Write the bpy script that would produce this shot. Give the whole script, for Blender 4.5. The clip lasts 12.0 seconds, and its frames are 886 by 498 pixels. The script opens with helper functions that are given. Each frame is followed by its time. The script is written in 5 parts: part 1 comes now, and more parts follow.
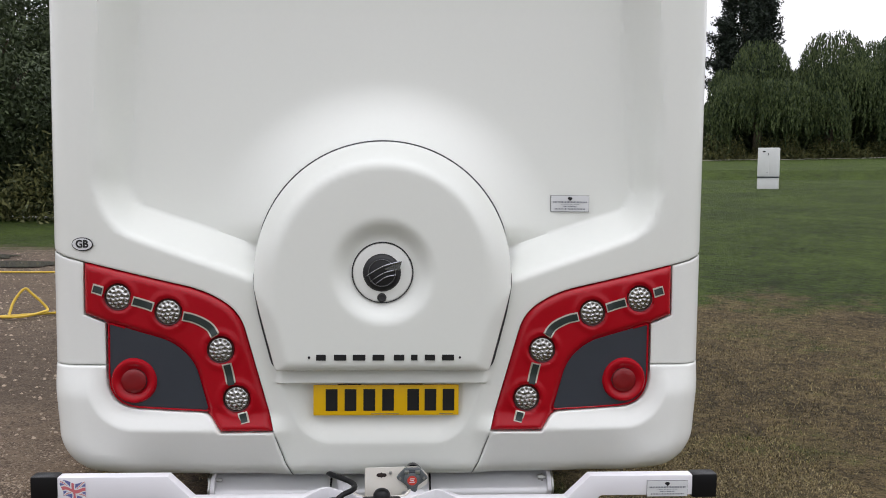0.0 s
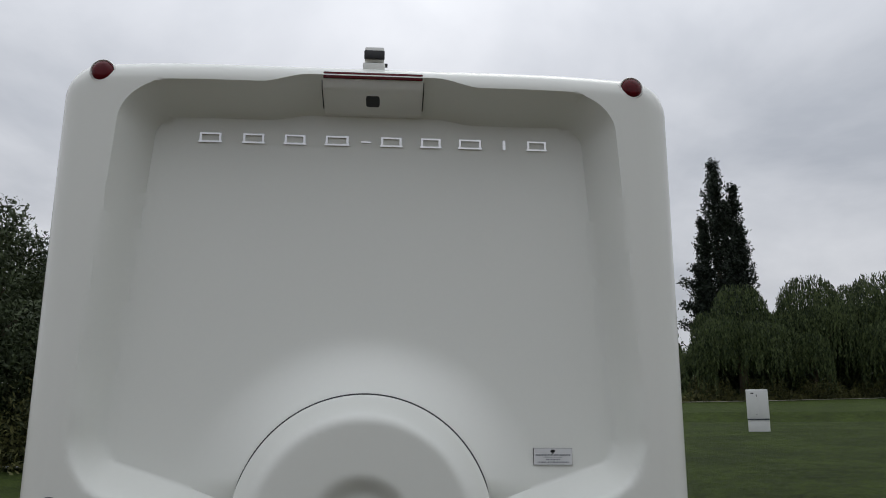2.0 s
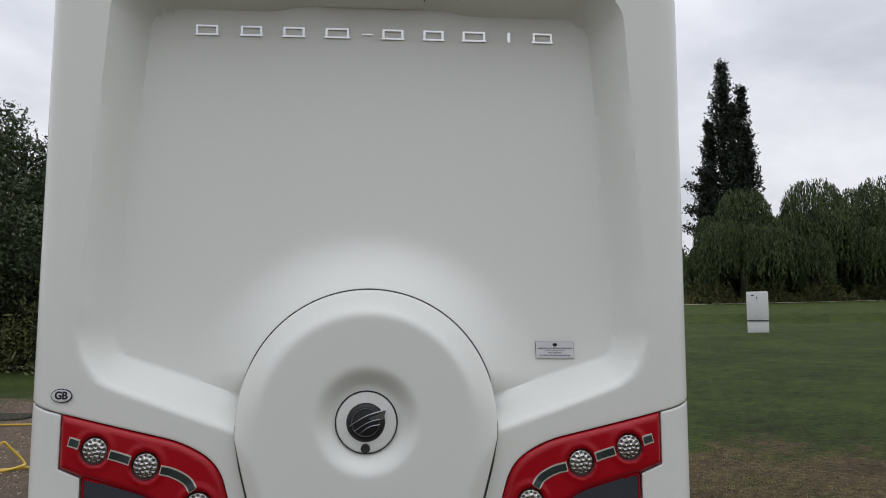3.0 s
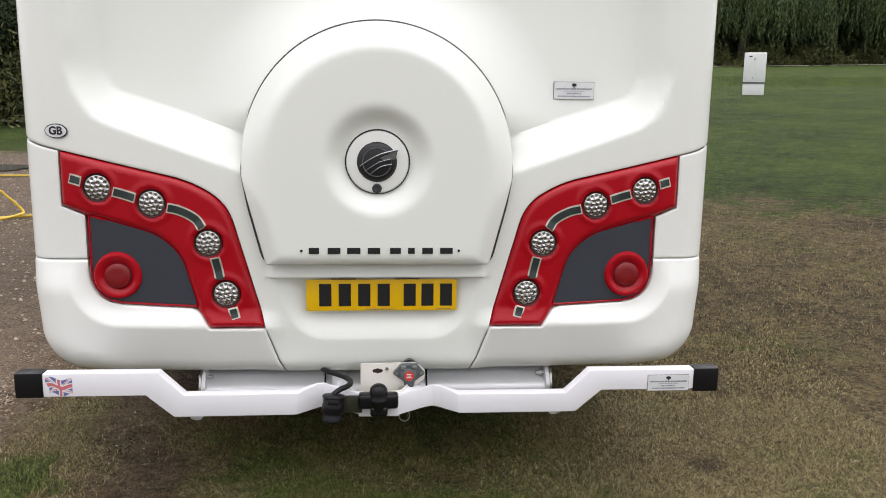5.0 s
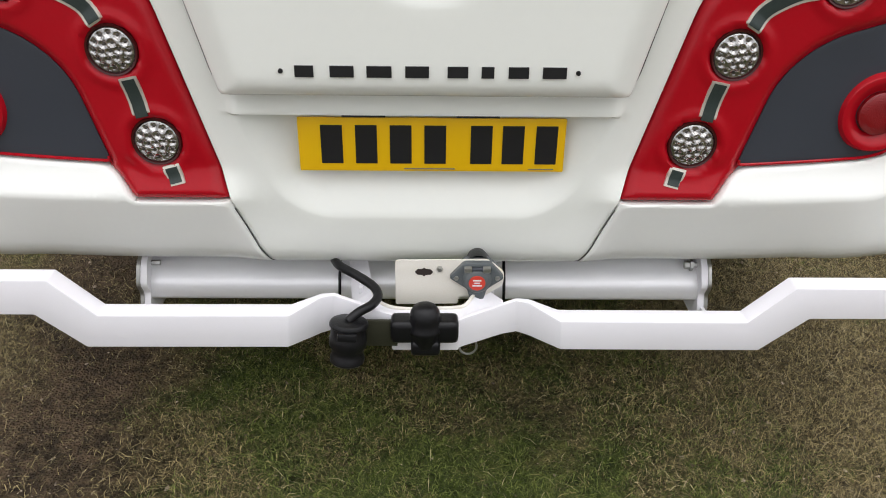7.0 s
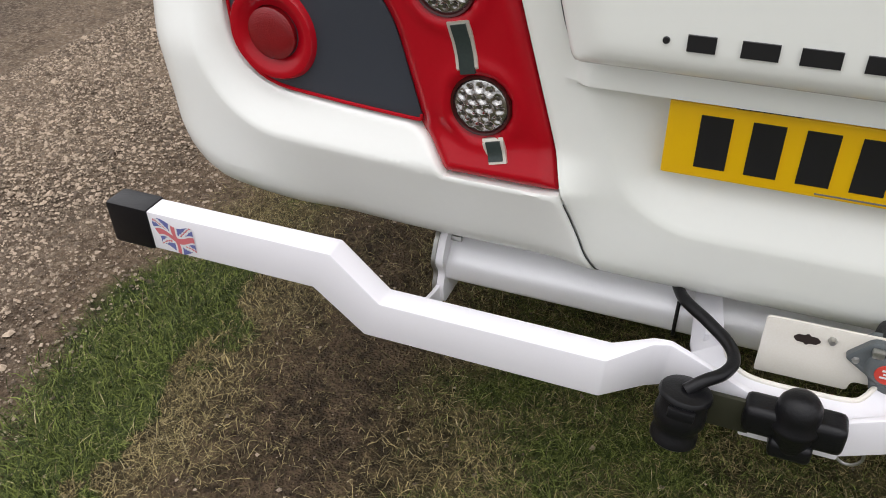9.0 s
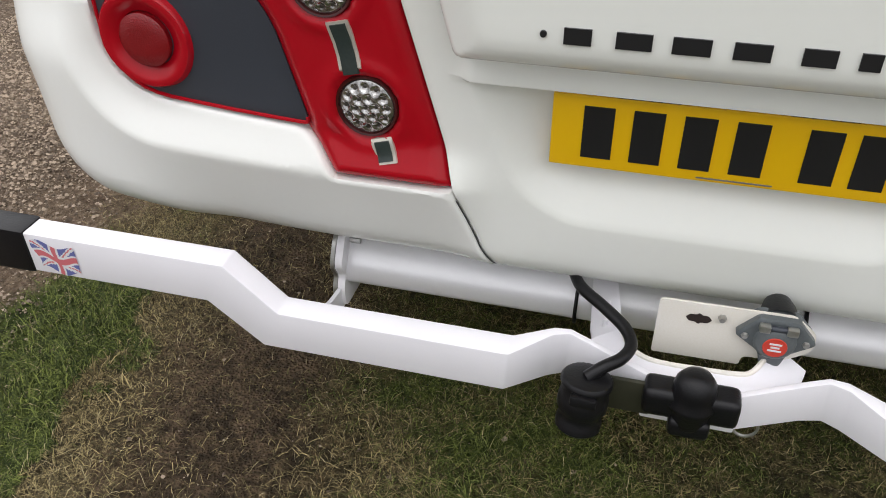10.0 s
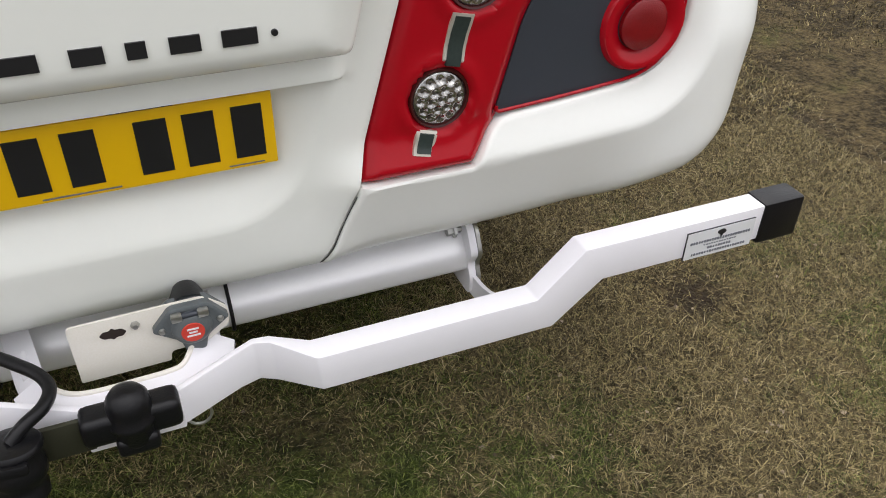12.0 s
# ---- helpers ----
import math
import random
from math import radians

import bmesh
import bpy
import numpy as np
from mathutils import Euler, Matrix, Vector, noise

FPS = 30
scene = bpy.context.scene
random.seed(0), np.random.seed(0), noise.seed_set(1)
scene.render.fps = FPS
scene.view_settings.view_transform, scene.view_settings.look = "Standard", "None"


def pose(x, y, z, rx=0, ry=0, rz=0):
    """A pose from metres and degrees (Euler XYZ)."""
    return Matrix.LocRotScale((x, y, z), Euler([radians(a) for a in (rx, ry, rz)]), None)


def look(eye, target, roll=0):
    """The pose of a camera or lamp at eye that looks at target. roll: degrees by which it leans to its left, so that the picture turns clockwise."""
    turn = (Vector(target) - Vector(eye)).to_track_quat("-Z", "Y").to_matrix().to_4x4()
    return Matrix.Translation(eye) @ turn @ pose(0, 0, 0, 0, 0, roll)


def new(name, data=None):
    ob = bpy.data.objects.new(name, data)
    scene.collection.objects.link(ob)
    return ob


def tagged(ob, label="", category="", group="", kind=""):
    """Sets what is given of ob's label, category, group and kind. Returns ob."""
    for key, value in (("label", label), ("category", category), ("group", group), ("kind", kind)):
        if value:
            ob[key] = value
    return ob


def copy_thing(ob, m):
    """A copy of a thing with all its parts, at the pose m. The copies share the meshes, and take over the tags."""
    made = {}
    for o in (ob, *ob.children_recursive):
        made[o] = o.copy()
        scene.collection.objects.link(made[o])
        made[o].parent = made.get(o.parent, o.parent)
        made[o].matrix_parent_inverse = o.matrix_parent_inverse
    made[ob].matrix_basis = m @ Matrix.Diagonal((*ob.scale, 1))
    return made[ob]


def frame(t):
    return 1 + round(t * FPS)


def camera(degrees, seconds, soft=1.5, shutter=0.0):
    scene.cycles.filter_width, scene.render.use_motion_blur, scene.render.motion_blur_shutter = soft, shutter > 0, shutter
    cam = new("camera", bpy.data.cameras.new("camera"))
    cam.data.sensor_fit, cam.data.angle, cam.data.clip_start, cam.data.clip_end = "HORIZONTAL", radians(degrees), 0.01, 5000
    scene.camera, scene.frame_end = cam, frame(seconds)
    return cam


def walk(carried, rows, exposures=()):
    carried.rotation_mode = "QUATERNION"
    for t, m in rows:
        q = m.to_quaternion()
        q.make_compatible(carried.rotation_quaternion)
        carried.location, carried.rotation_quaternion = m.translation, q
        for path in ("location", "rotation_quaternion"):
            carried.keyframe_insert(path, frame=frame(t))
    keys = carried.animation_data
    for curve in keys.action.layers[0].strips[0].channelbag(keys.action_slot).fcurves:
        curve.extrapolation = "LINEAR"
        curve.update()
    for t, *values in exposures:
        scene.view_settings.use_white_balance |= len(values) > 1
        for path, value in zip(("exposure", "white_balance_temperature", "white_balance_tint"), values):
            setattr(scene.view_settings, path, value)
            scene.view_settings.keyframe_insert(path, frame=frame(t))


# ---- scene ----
cam = camera(57.0, 12.0, 0.95)

PATH = [
    (0, (0.043, -2.876, 1.475), (0.158, -0.884, 1.335), 0.6),
    (0.5, (0.052, -2.882, 1.485), (0.139, -0.884, 1.511), 0.3),
    (1, (0.058, -2.888, 1.496), (0.158, -0.899, 1.675), 0.3),
    (1.5, (0.062, -2.895, 1.507), (0.187, -0.927, 1.842), 0.4),
    (2, (0.066, -2.913, 1.508), (0.204, -0.968, 1.955), 0.2),
    (2.5, (0.066, -2.91, 1.498), (0.206, -0.952, 1.88), 0.2),
    (3, (0.069, -2.892, 1.479), (0.201, -0.908, 1.696), 0.1),
    (3.5, (0.068, -2.885, 1.466), (0.196, -0.89, 1.528), 0.7),
    (5.5, (-0.021, -2.567, 1.377), (0.146, -0.637, 0.879), 0.9),
    (6, (0.032, -2.183, 1.35), (0.16, -0.293, 0.711), 1.5),
    (6.5, (0.043, -1.818, 1.318), (0.142, 0.008, 0.508), 2.9),
    (7, (0.008, -1.48, 1.321), (0.041, 0.27, 0.353), 0.8),
    (7.5, (-0.019, -1.253, 1.277), (-0.124, 0.443, 0.222), 0.5),
    (9.5, (-0.152, -1.033, 1.269), (-0.853, 0.43, 0.098), -2.1),
    (10, (-0.116, -1.017, 1.27), (-0.558, 0.535, 0.089), -0.9),
    (10.5, (-0.053, -0.996, 1.269), (-0.207, 0.602, 0.076), -0.7),
    (11, (-0.004, -0.982, 1.276), (0.12, 0.597, 0.055), 0.0),
    (11.5, (0.045, -0.995, 1.289), (0.45, 0.53, 0.059), 1.3),
    (12, (0.082, -1.026, 1.272), (0.728, 0.453, 0.091), 1.3),
]
EXPOSURE = [(0.0, 0.43, 6640, 10), (0.5, 0.36, 6600, 10), (1.0, 0.14, 6550, 9), (1.5, -0.08, 6500, 8), (2.0, -0.54, 6500, 7),
            (2.5, -0.52, 6500, 8), (3.0, -0.12, 6550, 9), (3.5, 0.22, 6650, 10), (5.5, 0.83, 6850, 9), (6.0, 0.86, 6850, 8),
            (7.0, 0.77, 6850, 8), (7.5, 0.7, 6850, 8), (9.5, 0.67, 6850, 9), (10.5, 0.61, 6850, 8), (12.0, 0.63, 6850, 9)]
walk(cam, [(t, look(eye, target, roll)) for t, eye, target, roll in PATH], EXPOSURE)

# ---- daylight: an overcast sky with a broad, weak sun ----
world = bpy.data.worlds.new("overcast_sky")
scene.world = world
world.use_nodes = True
wn, wl = world.node_tree.nodes, world.node_tree.links
wn.clear()
w_out = wn.new("ShaderNodeOutputWorld")
w_bg = wn.new("ShaderNodeBackground")
w_sky = wn.new("ShaderNodeTexSky")
w_sky.sky_type, w_sky.sun_disc = "NISHITA", False
w_sky.sun_elevation, w_sky.sun_rotation = radians(64), radians(27)
w_co = wn.new("ShaderNodeTexCoord")
w_sep = wn.new("ShaderNodeSeparateXYZ")
wl.new(w_co.outputs["Generated"], w_sep.inputs[0])


def wmath(op, a, b=None):
    n = wn.new("ShaderNodeMath")
    n.operation = op
    for i, v in enumerate((a, b)):
        if v is None:
            continue
        if isinstance(v, (int, float)):
            n.inputs[i].default_value = v
        else:
            wl.new(v, n.inputs[i])
    return n.outputs[0]


up = wmath("ADD", wmath("MAXIMUM", w_sep.outputs[2], 0.0), 0.22)
w_com = wn.new("ShaderNodeCombineXYZ")
wl.new(wmath("DIVIDE", w_sep.outputs[0], up), w_com.inputs[0])
wl.new(wmath("DIVIDE", w_sep.outputs[1], up), w_com.inputs[1])
w_noise = wn.new("ShaderNodeTexNoise")
w_noise.inputs["Scale"].default_value = 1.1
w_noise.inputs["Detail"].default_value = 7
w_noise.inputs["Roughness"].default_value = 0.52
w_noise.inputs["Distortion"].default_value = 0.35
wl.new(w_com.outputs[0], w_noise.inputs["Vector"])
w_ramp = wn.new("ShaderNodeValToRGB")
w_ramp.color_ramp.elements[0].position, w_ramp.color_ramp.elements[0].color = 0.33, (0.50, 0.52, 0.585, 1)
w_ramp.color_ramp.elements[1].position, w_ramp.color_ramp.elements[1].color = 0.66, (0.90, 0.90, 0.96, 1)
wl.new(w_noise.outputs[0], w_ramp.inputs[0])
w_gain = wn.new("ShaderNodeVectorMath")
w_gain.operation = "SCALE"
wl.new(w_ramp.outputs[0], w_gain.inputs[0])
w_tall = wmath("ADD", wmath("MULTIPLY", wmath("MAXIMUM", w_sep.outputs[2], 0.0), 1.35), 0.72)
w_tall = wmath("ADD", w_tall, wmath("MULTIPLY", wmath("MAXIMUM", wmath("SUBTRACT", w_sep.outputs[2], 0.40), 0.0), 1.0))
wl.new(wmath("MULTIPLY", w_tall, wmath("ADD", 1.0, wmath("MULTIPLY", w_sep.outputs[1], 0.18))), w_gain.inputs["Scale"])
w_sky_gain = wn.new("ShaderNodeVectorMath")
w_sky_gain.operation = "SCALE"
w_sky_gain.inputs["Scale"].default_value = 0.1
wl.new(w_sky.outputs[0], w_sky_gain.inputs[0])
w_mix = wn.new("ShaderNodeMix")
w_mix.data_type = "RGBA"
w_mix.inputs[0].default_value = 0.94
wl.new(w_sky_gain.outputs[0], w_mix.inputs[6])
wl.new(w_gain.outputs[0], w_mix.inputs[7])
wl.new(w_mix.outputs[2], w_bg.inputs[0])
w_bg.inputs[1].default_value = 1.0
wl.new(w_bg.outputs[0], w_out.inputs[0])

sun_data = bpy.data.lights.new("sun", "SUN")
sun_data.energy, sun_data.angle, sun_data.color = 0.5, radians(25), (1.0, 0.97, 0.93)
sun = new("sun", sun_data)
sun.matrix_world = look((3, 6, 14), (0, 0, 0))


# ---- materials ----
def material(name, base, rough=0.5, metal=0.0, second=None, scale=20.0, fine=300.0, bump=0.0, bump_scale=None, amount=0.5,
             coat=0.0, spec=0.5, island=0.0, rough_var=0.08):
    """A painted or plain surface: two colours blended by a coarse and a fine noise, fine relief, uneven gloss."""
    m = bpy.data.materials.new(name)
    m.use_nodes = True
    nt = m.node_tree
    n, l = nt.nodes, nt.links
    p = n["Principled BSDF"]
    p.inputs["Metallic"].default_value = metal
    p.inputs["Coat Weight"].default_value = coat
    p.inputs["Coat Roughness"].default_value = 0.08
    p.inputs["Specular IOR Level"].default_value = spec
    co = n.new("ShaderNodeTexCoord")
    a, b = n.new("ShaderNodeTexNoise"), n.new("ShaderNodeTexNoise")
    a.inputs["Scale"].default_value, b.inputs["Scale"].default_value = scale, fine
    a.inputs["Detail"].default_value, b.inputs["Detail"].default_value = 5, 3
    l.new(co.outputs["Object"], a.inputs["Vector"])
    l.new(co.outputs["Object"], b.inputs["Vector"])
    s = n.new("ShaderNodeMath")
    s.operation = "MULTIPLY_ADD"
    l.new(b.outputs[0], s.inputs[0])
    s.inputs[1].default_value = 0.45
    mul = n.new("ShaderNodeMath")
    mul.operation = "MULTIPLY"
    l.new(a.outputs[0], mul.inputs[0])
    mul.inputs[1].default_value = 0.55
    l.new(mul.outputs[0], s.inputs[2])
    fac = s.outputs[0]
    if island:
        g = n.new("ShaderNodeNewGeometry")
        add = n.new("ShaderNodeMath")
        add.operation = "MULTIPLY_ADD"
        l.new(g.outputs["Random Per Island"], add.inputs[0])
        add.inputs[1].default_value = island
        sub = n.new("ShaderNodeMath")
        sub.operation = "SUBTRACT"
        l.new(fac, sub.inputs[0])
        sub.inputs[1].default_value = island / 2
        l.new(sub.outputs[0], add.inputs[2])
        fac = add.outputs[0]
    r = n.new("ShaderNodeMapRange")
    r.inputs[1].default_value, r.inputs[2].default_value = 0.5 - amount / 2, 0.5 + amount / 2
    l.new(fac, r.inputs[0])
    mix = n.new("ShaderNodeMix")
    mix.data_type = "RGBA"
    l.new(r.outputs[0], mix.inputs[0])
    second = second or tuple(c * 0.9 for c in base)
    mix.inputs[6].default_value, mix.inputs[7].default_value = (*second, 1), (*base, 1)
    l.new(mix.outputs[2], p.inputs["Base Color"])
    rr = n.new("ShaderNodeMapRange")
    rr.inputs[3].default_value, rr.inputs[4].default_value = max(0.02, rough - rough_var), rough + rough_var
    l.new(a.outputs[0], rr.inputs[0])
    l.new(rr.outputs[0], p.inputs["Roughness"])
    if bump:
        c = n.new("ShaderNodeTexNoise")
        c.inputs["Scale"].default_value = bump_scale or fine
        c.inputs["Detail"].default_value = 4
        l.new(co.outputs["Object"], c.inputs["Vector"])
        bp = n.new("ShaderNodeBump")
        bp.inputs["Strength"].default_value = bump
        bp.inputs["Distance"].default_value = 0.01
        l.new(c.outputs[0], bp.inputs["Height"])
        l.new(bp.outputs[0], p.inputs["Normal"])
    return m


M_GRP = material("white_gelcoat", (0.825, 0.842, 0.795), 0.22, second=(0.808, 0.826, 0.780), scale=1.6, fine=60, bump=0.006, bump_scale=5, spec=0.5, rough_var=0.015)
M_ABS = material("white_moulding", (0.832, 0.843, 0.808), 0.25, second=(0.815, 0.826, 0.790), scale=2.5, fine=90, bump=0.02, bump_scale=12)
M_RED = material("red_moulding", (0.40, 0.004, 0.013), 0.22, second=(0.37, 0.003, 0.010), scale=6, fine=120, bump=0.01, bump_scale=30, spec=0.32, rough_var=0.03)
M_SLATE = material("slate_plastic", (0.036, 0.043, 0.056), 0.42, second=(0.028, 0.034, 0.044), scale=8, fine=700, bump=0.15, bump_scale=900)
M_STRIPE = material("smoked_strip", (0.035, 0.05, 0.045), 0.22, second=(0.02, 0.03, 0.03), scale=15, fine=200)
M_SILVER = material("silver_edging", (0.66, 0.63, 0.56), 0.35, 0.45, second=(0.56, 0.53, 0.46), scale=20, fine=400)
M_MARK = material("raised_chrome", (0.93, 0.93, 0.93), 0.22, 1.0, second=(0.88, 0.88, 0.88), scale=8, fine=90)
M_BADGE = material("dark_chrome", (0.30, 0.31, 0.33), 0.2, 0.8, second=(0.2, 0.2, 0.22), scale=20, fine=90)
M_REDDARK = material("dark_red_lens", (0.14, 0.004, 0.010), 0.12, second=(0.07, 0.002, 0.006), scale=20, fine=300, spec=0.3)
M_LED = material("lamp_reflector", (0.60, 0.59, 0.57), 0.16, 0.9, second=(0.20, 0.19, 0.18), scale=110, fine=300, rough_var=0.06, amount=0.3)
M_LEDDARK = material("lamp_cell_shade", (0.10, 0.09, 0.08), 0.25, 0.6, scale=60, fine=300)
M_BEZEL = material("lamp_bezel", (0.05, 0.008, 0.008), 0.25, scale=20, fine=300)
M_REDLENS = material("red_lens", (0.24, 0.004, 0.008), 0.10, second=(0.17, 0.003, 0.006), scale=30, fine=500, bump=0.25, bump_scale=420)
M_BLACK = material("black_rubber", (0.005, 0.005, 0.006), 0.34, second=(0.009, 0.009, 0.010), scale=25, fine=500, bump=0.08, bump_scale=300, spec=0.25)
M_GASKET = material("dark_gasket", (0.03, 0.03, 0.032), 0.6, scale=20, fine=300)
M_YELLOW = material("yellow_reflective", (0.88, 0.53, 0.010), 0.32, second=(0.84, 0.49, 0.008), scale=8, fine=900, spec=0.4)
M_INK = material("black_print", (0.012, 0.012, 0.014), 0.4, scale=30, fine=400)
M_PALE = material("sticker_vinyl", (0.74, 0.75, 0.76), 0.35, second=(0.68, 0.69, 0.7), scale=20, fine=300)
M_GREYINK = material("grey_print", (0.16, 0.17, 0.2), 0.5, scale=30, fine=400)
M_POWDER = material("white_powdercoat", (0.845, 0.835, 0.87), 0.36, second=(0.815, 0.805, 0.84), scale=12, fine=500, bump=0.05, bump_scale=600)
M_ALU = material("silver_paint", (0.80, 0.80, 0.82), 0.33, 0.25, second=(0.75, 0.75, 0.77), scale=10, fine=700, bump=0.03, bump_scale=700)
M_STEEL = material("zinc_steel", (0.50, 0.50, 0.48), 0.34, 0.9, second=(0.36, 0.36, 0.34), scale=60, fine=400, bump=0.1)
M_CREAM = material("cream_steel", (0.80, 0.78, 0.73), 0.36, second=(0.74, 0.70, 0.61), scale=9, fine=300, bump=0.05)
M_GREYBOX = material("grey_socket", (0.115, 0.13, 0.135), 0.40, second=(0.08, 0.092, 0.097), scale=30, fine=300, bump=0.08)
M_LABELRED = material("red_label", (0.62, 0.05, 0.03), 0.4, scale=30, fine=300)
M_BLUE = material("blue_print", (0.13, 0.15, 0.38), 0.4, scale=60, fine=300)
M_REDPRINT = material("red_print", (0.64, 0.16, 0.18), 0.4, scale=60, fine=300)
M_OLIVE = material("olive_steel", (0.045, 0.045, 0.030), 0.45, 0.3, scale=30, fine=300)
M_STRAW = material("straw_clippings", (0.50, 0.42, 0.25), 0.75, second=(0.20, 0.16, 0.085), scale=3, fine=200, island=0.9, spec=0.25)
M_RUST = material("dark_hole", (0.022, 0.012, 0.009), 0.7, scale=60, fine=300)
M_UNDER = material("dark_underside", (0.02, 0.02, 0.021), 0.8, scale=6, fine=80, bump=0.3)
M_TYRE = material("tyre_rubber", (0.02, 0.02, 0.02), 0.8, scale=10, fine=100, bump=0.2)
M_HOSE = material("yellow_hose", (0.62, 0.42, 0.03), 0.45, second=(0.5, 0.33, 0.03), scale=6, fine=90)
M_BARK = material("bark", (0.10, 0.075, 0.05), 0.9, second=(0.05, 0.04, 0.03), scale=3, fine=40, bump=0.6, bump_scale=25)
M_WILLOW = material("willow_leaves", (0.096, 0.126, 0.046), 0.6, second=(0.022, 0.038, 0.015), scale=0.35, fine=3, island=0.7, spec=0.25)
M_POPLAR = material("poplar_leaves", (0.028, 0.040, 0.026), 0.6, second=(0.010, 0.016, 0.013), scale=0.6, fine=3, island=0.7, spec=0.25)
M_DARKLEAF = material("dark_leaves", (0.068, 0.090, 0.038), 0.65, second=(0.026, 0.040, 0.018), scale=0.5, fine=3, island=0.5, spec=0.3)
M_SHRUB = material("scrub_leaves", (0.15, 0.15, 0.055), 0.6, second=(0.050, 0.060, 0.024), scale=0.4, fine=3, island=0.7, spec=0.25)
M_KIOSK = material("kiosk_grp", (0.74, 0.75, 0.74), 0.5, second=(0.66, 0.67, 0.66), scale=3, fine=60)
M_PATHLINE = material("pale_path", (0.56, 0.52, 0.44), 0.9, second=(0.42, 0.39, 0.32), scale=0.8, fine=8)
M_STONE = material("gravel_stone", (0.40, 0.315, 0.235), 0.85, second=(0.10, 0.072, 0.050), scale=30, fine=200, island=0.9, bump=0.3)
M_WATER = material("puddle", (0.10, 0.095, 0.085), 0.06, second=(0.08, 0.075, 0.07), scale=1, fine=4, rough_var=0.03)


# ---- mesh helpers ----
def mesh_object(name, verts, faces, mat, parent=None, label="", smooth=True, sharp=40):
    me = bpy.data.meshes.new(name)
    me.from_pydata([tuple(map(float, v)) for v in verts], [], [tuple(map(int, f)) for f in faces])
    me.materials.append(mat)
    ob = new(name, me)
    if smooth:
        me.shade_smooth()
        if sharp:
            me.set_sharp_from_angle(angle=radians(sharp))
    ob.parent = parent
    if label:
        tagged(ob, label)
    return ob


def part(name, bm, mat, parent, label="", smooth=True, sharp=40):
    me = bpy.data.meshes.new(name)
    bmesh.ops.recalc_face_normals(bm, faces=bm.faces)
    bm.to_mesh(me)
    bm.free()
    me.materials.append(mat)
    ob = new(name, me)
    if smooth:
        me.shade_smooth()
        if sharp:
            me.set_sharp_from_angle(angle=radians(sharp))
    ob.parent = parent
    if label:
        tagged(ob, label)
    return ob


def thing(name, at, label, category, group=""):
    ob = new(name)
    ob.location = at
    ob.empty_display_size = 0.2
    return tagged(ob, label, category, group)


def box_bm(x0, x1, y0, y1, z0, z1, bevel=0.0, segments=2):
    bm = bmesh.new()
    bmesh.ops.create_cube(bm, size=1)
    for v in bm.verts:
        v.co = Vector((x0 + (x1 - x0) * (v.co.x + 0.5), y0 + (y1 - y0) * (v.co.y + 0.5), z0 + (z1 - z0) * (v.co.z + 0.5)))
    if bevel:
        bmesh.ops.bevel(bm, geom=list(bm.edges), offset=bevel, segments=segments, profile=0.6, affect="EDGES")
    return bm


def lathe_bm(profile, steps=32, axis="y", at=(0, 0, 0)):
    """A turned shape: profile rows of (radius, height along the axis)."""
    bm = bmesh.new()
    rings = []
    for r, h in profile:
        ring = []
        for i in range(steps if r > 1e-6 else 1):
            a = 2 * math.pi * i / steps
            c, s = r * math.cos(a), r * math.sin(a)
            p = {"y": (c, h, s), "z": (c, s, h), "x": (h, c, s)}[axis]
            ring.append(bm.verts.new(Vector(p) + Vector(at)))
        rings.append(ring)
    for a, b in zip(rings, rings[1:]):
        for i in range(steps):
            j = (i + 1) % steps
            q = [a[i % len(a)], a[j % len(a)], b[j % len(b)], b[i % len(b)]]
            q = list(dict.fromkeys(q))
            if len(q) > 2:
                bm.faces.new(q)
    return bm


def tube_bm(points, radius, sides=10, radii=None):
    """A round bar along a smooth line of points."""
    pts = [Vector(p) for p in points]
    bm = bmesh.new()
    rings = []
    side = None
    for i, p in enumerate(pts):
        d = (pts[min(i + 1, len(pts) - 1)] - pts[max(i - 1, 0)]).normalized()
        if side is None:
            side = d.orthogonal().normalized()
        side = (side - d * side.dot(d)).normalized()
        other = d.cross(side)
        r = radii[i] if radii else radius
        rings.append([bm.verts.new(p + r * (math.cos(2 * math.pi * k / sides) * side + math.sin(2 * math.pi * k / sides) * other)) for k in range(sides)])
    for a, b in zip(rings, rings[1:]):
        for k in range(sides):
            bm.faces.new((a[k], a[(k + 1) % sides], b[(k + 1) % sides], b[k]))
    bm.faces.new(rings[0][::-1])
    bm.faces.new(rings[-1])
    return bm


def spline(points, n=8):
    """A smooth line through the points."""
    p = [Vector(points[0])] + [Vector(q) for q in points] + [Vector(points[-1])]
    out = []
    for i in range(1, len(p) - 2):
        for k in range(n):
            t = k / n
            out.append(0.5 * (2 * p[i] + (p[i + 1] - p[i - 1]) * t + (2 * p[i - 1] - 5 * p[i] + 4 * p[i + 1] - p[i + 2]) * t * t + (3 * p[i] - p[i - 1] - 3 * p[i + 1] + p[i + 2]) * t ** 3))
    out.append(p[-2])
    return out


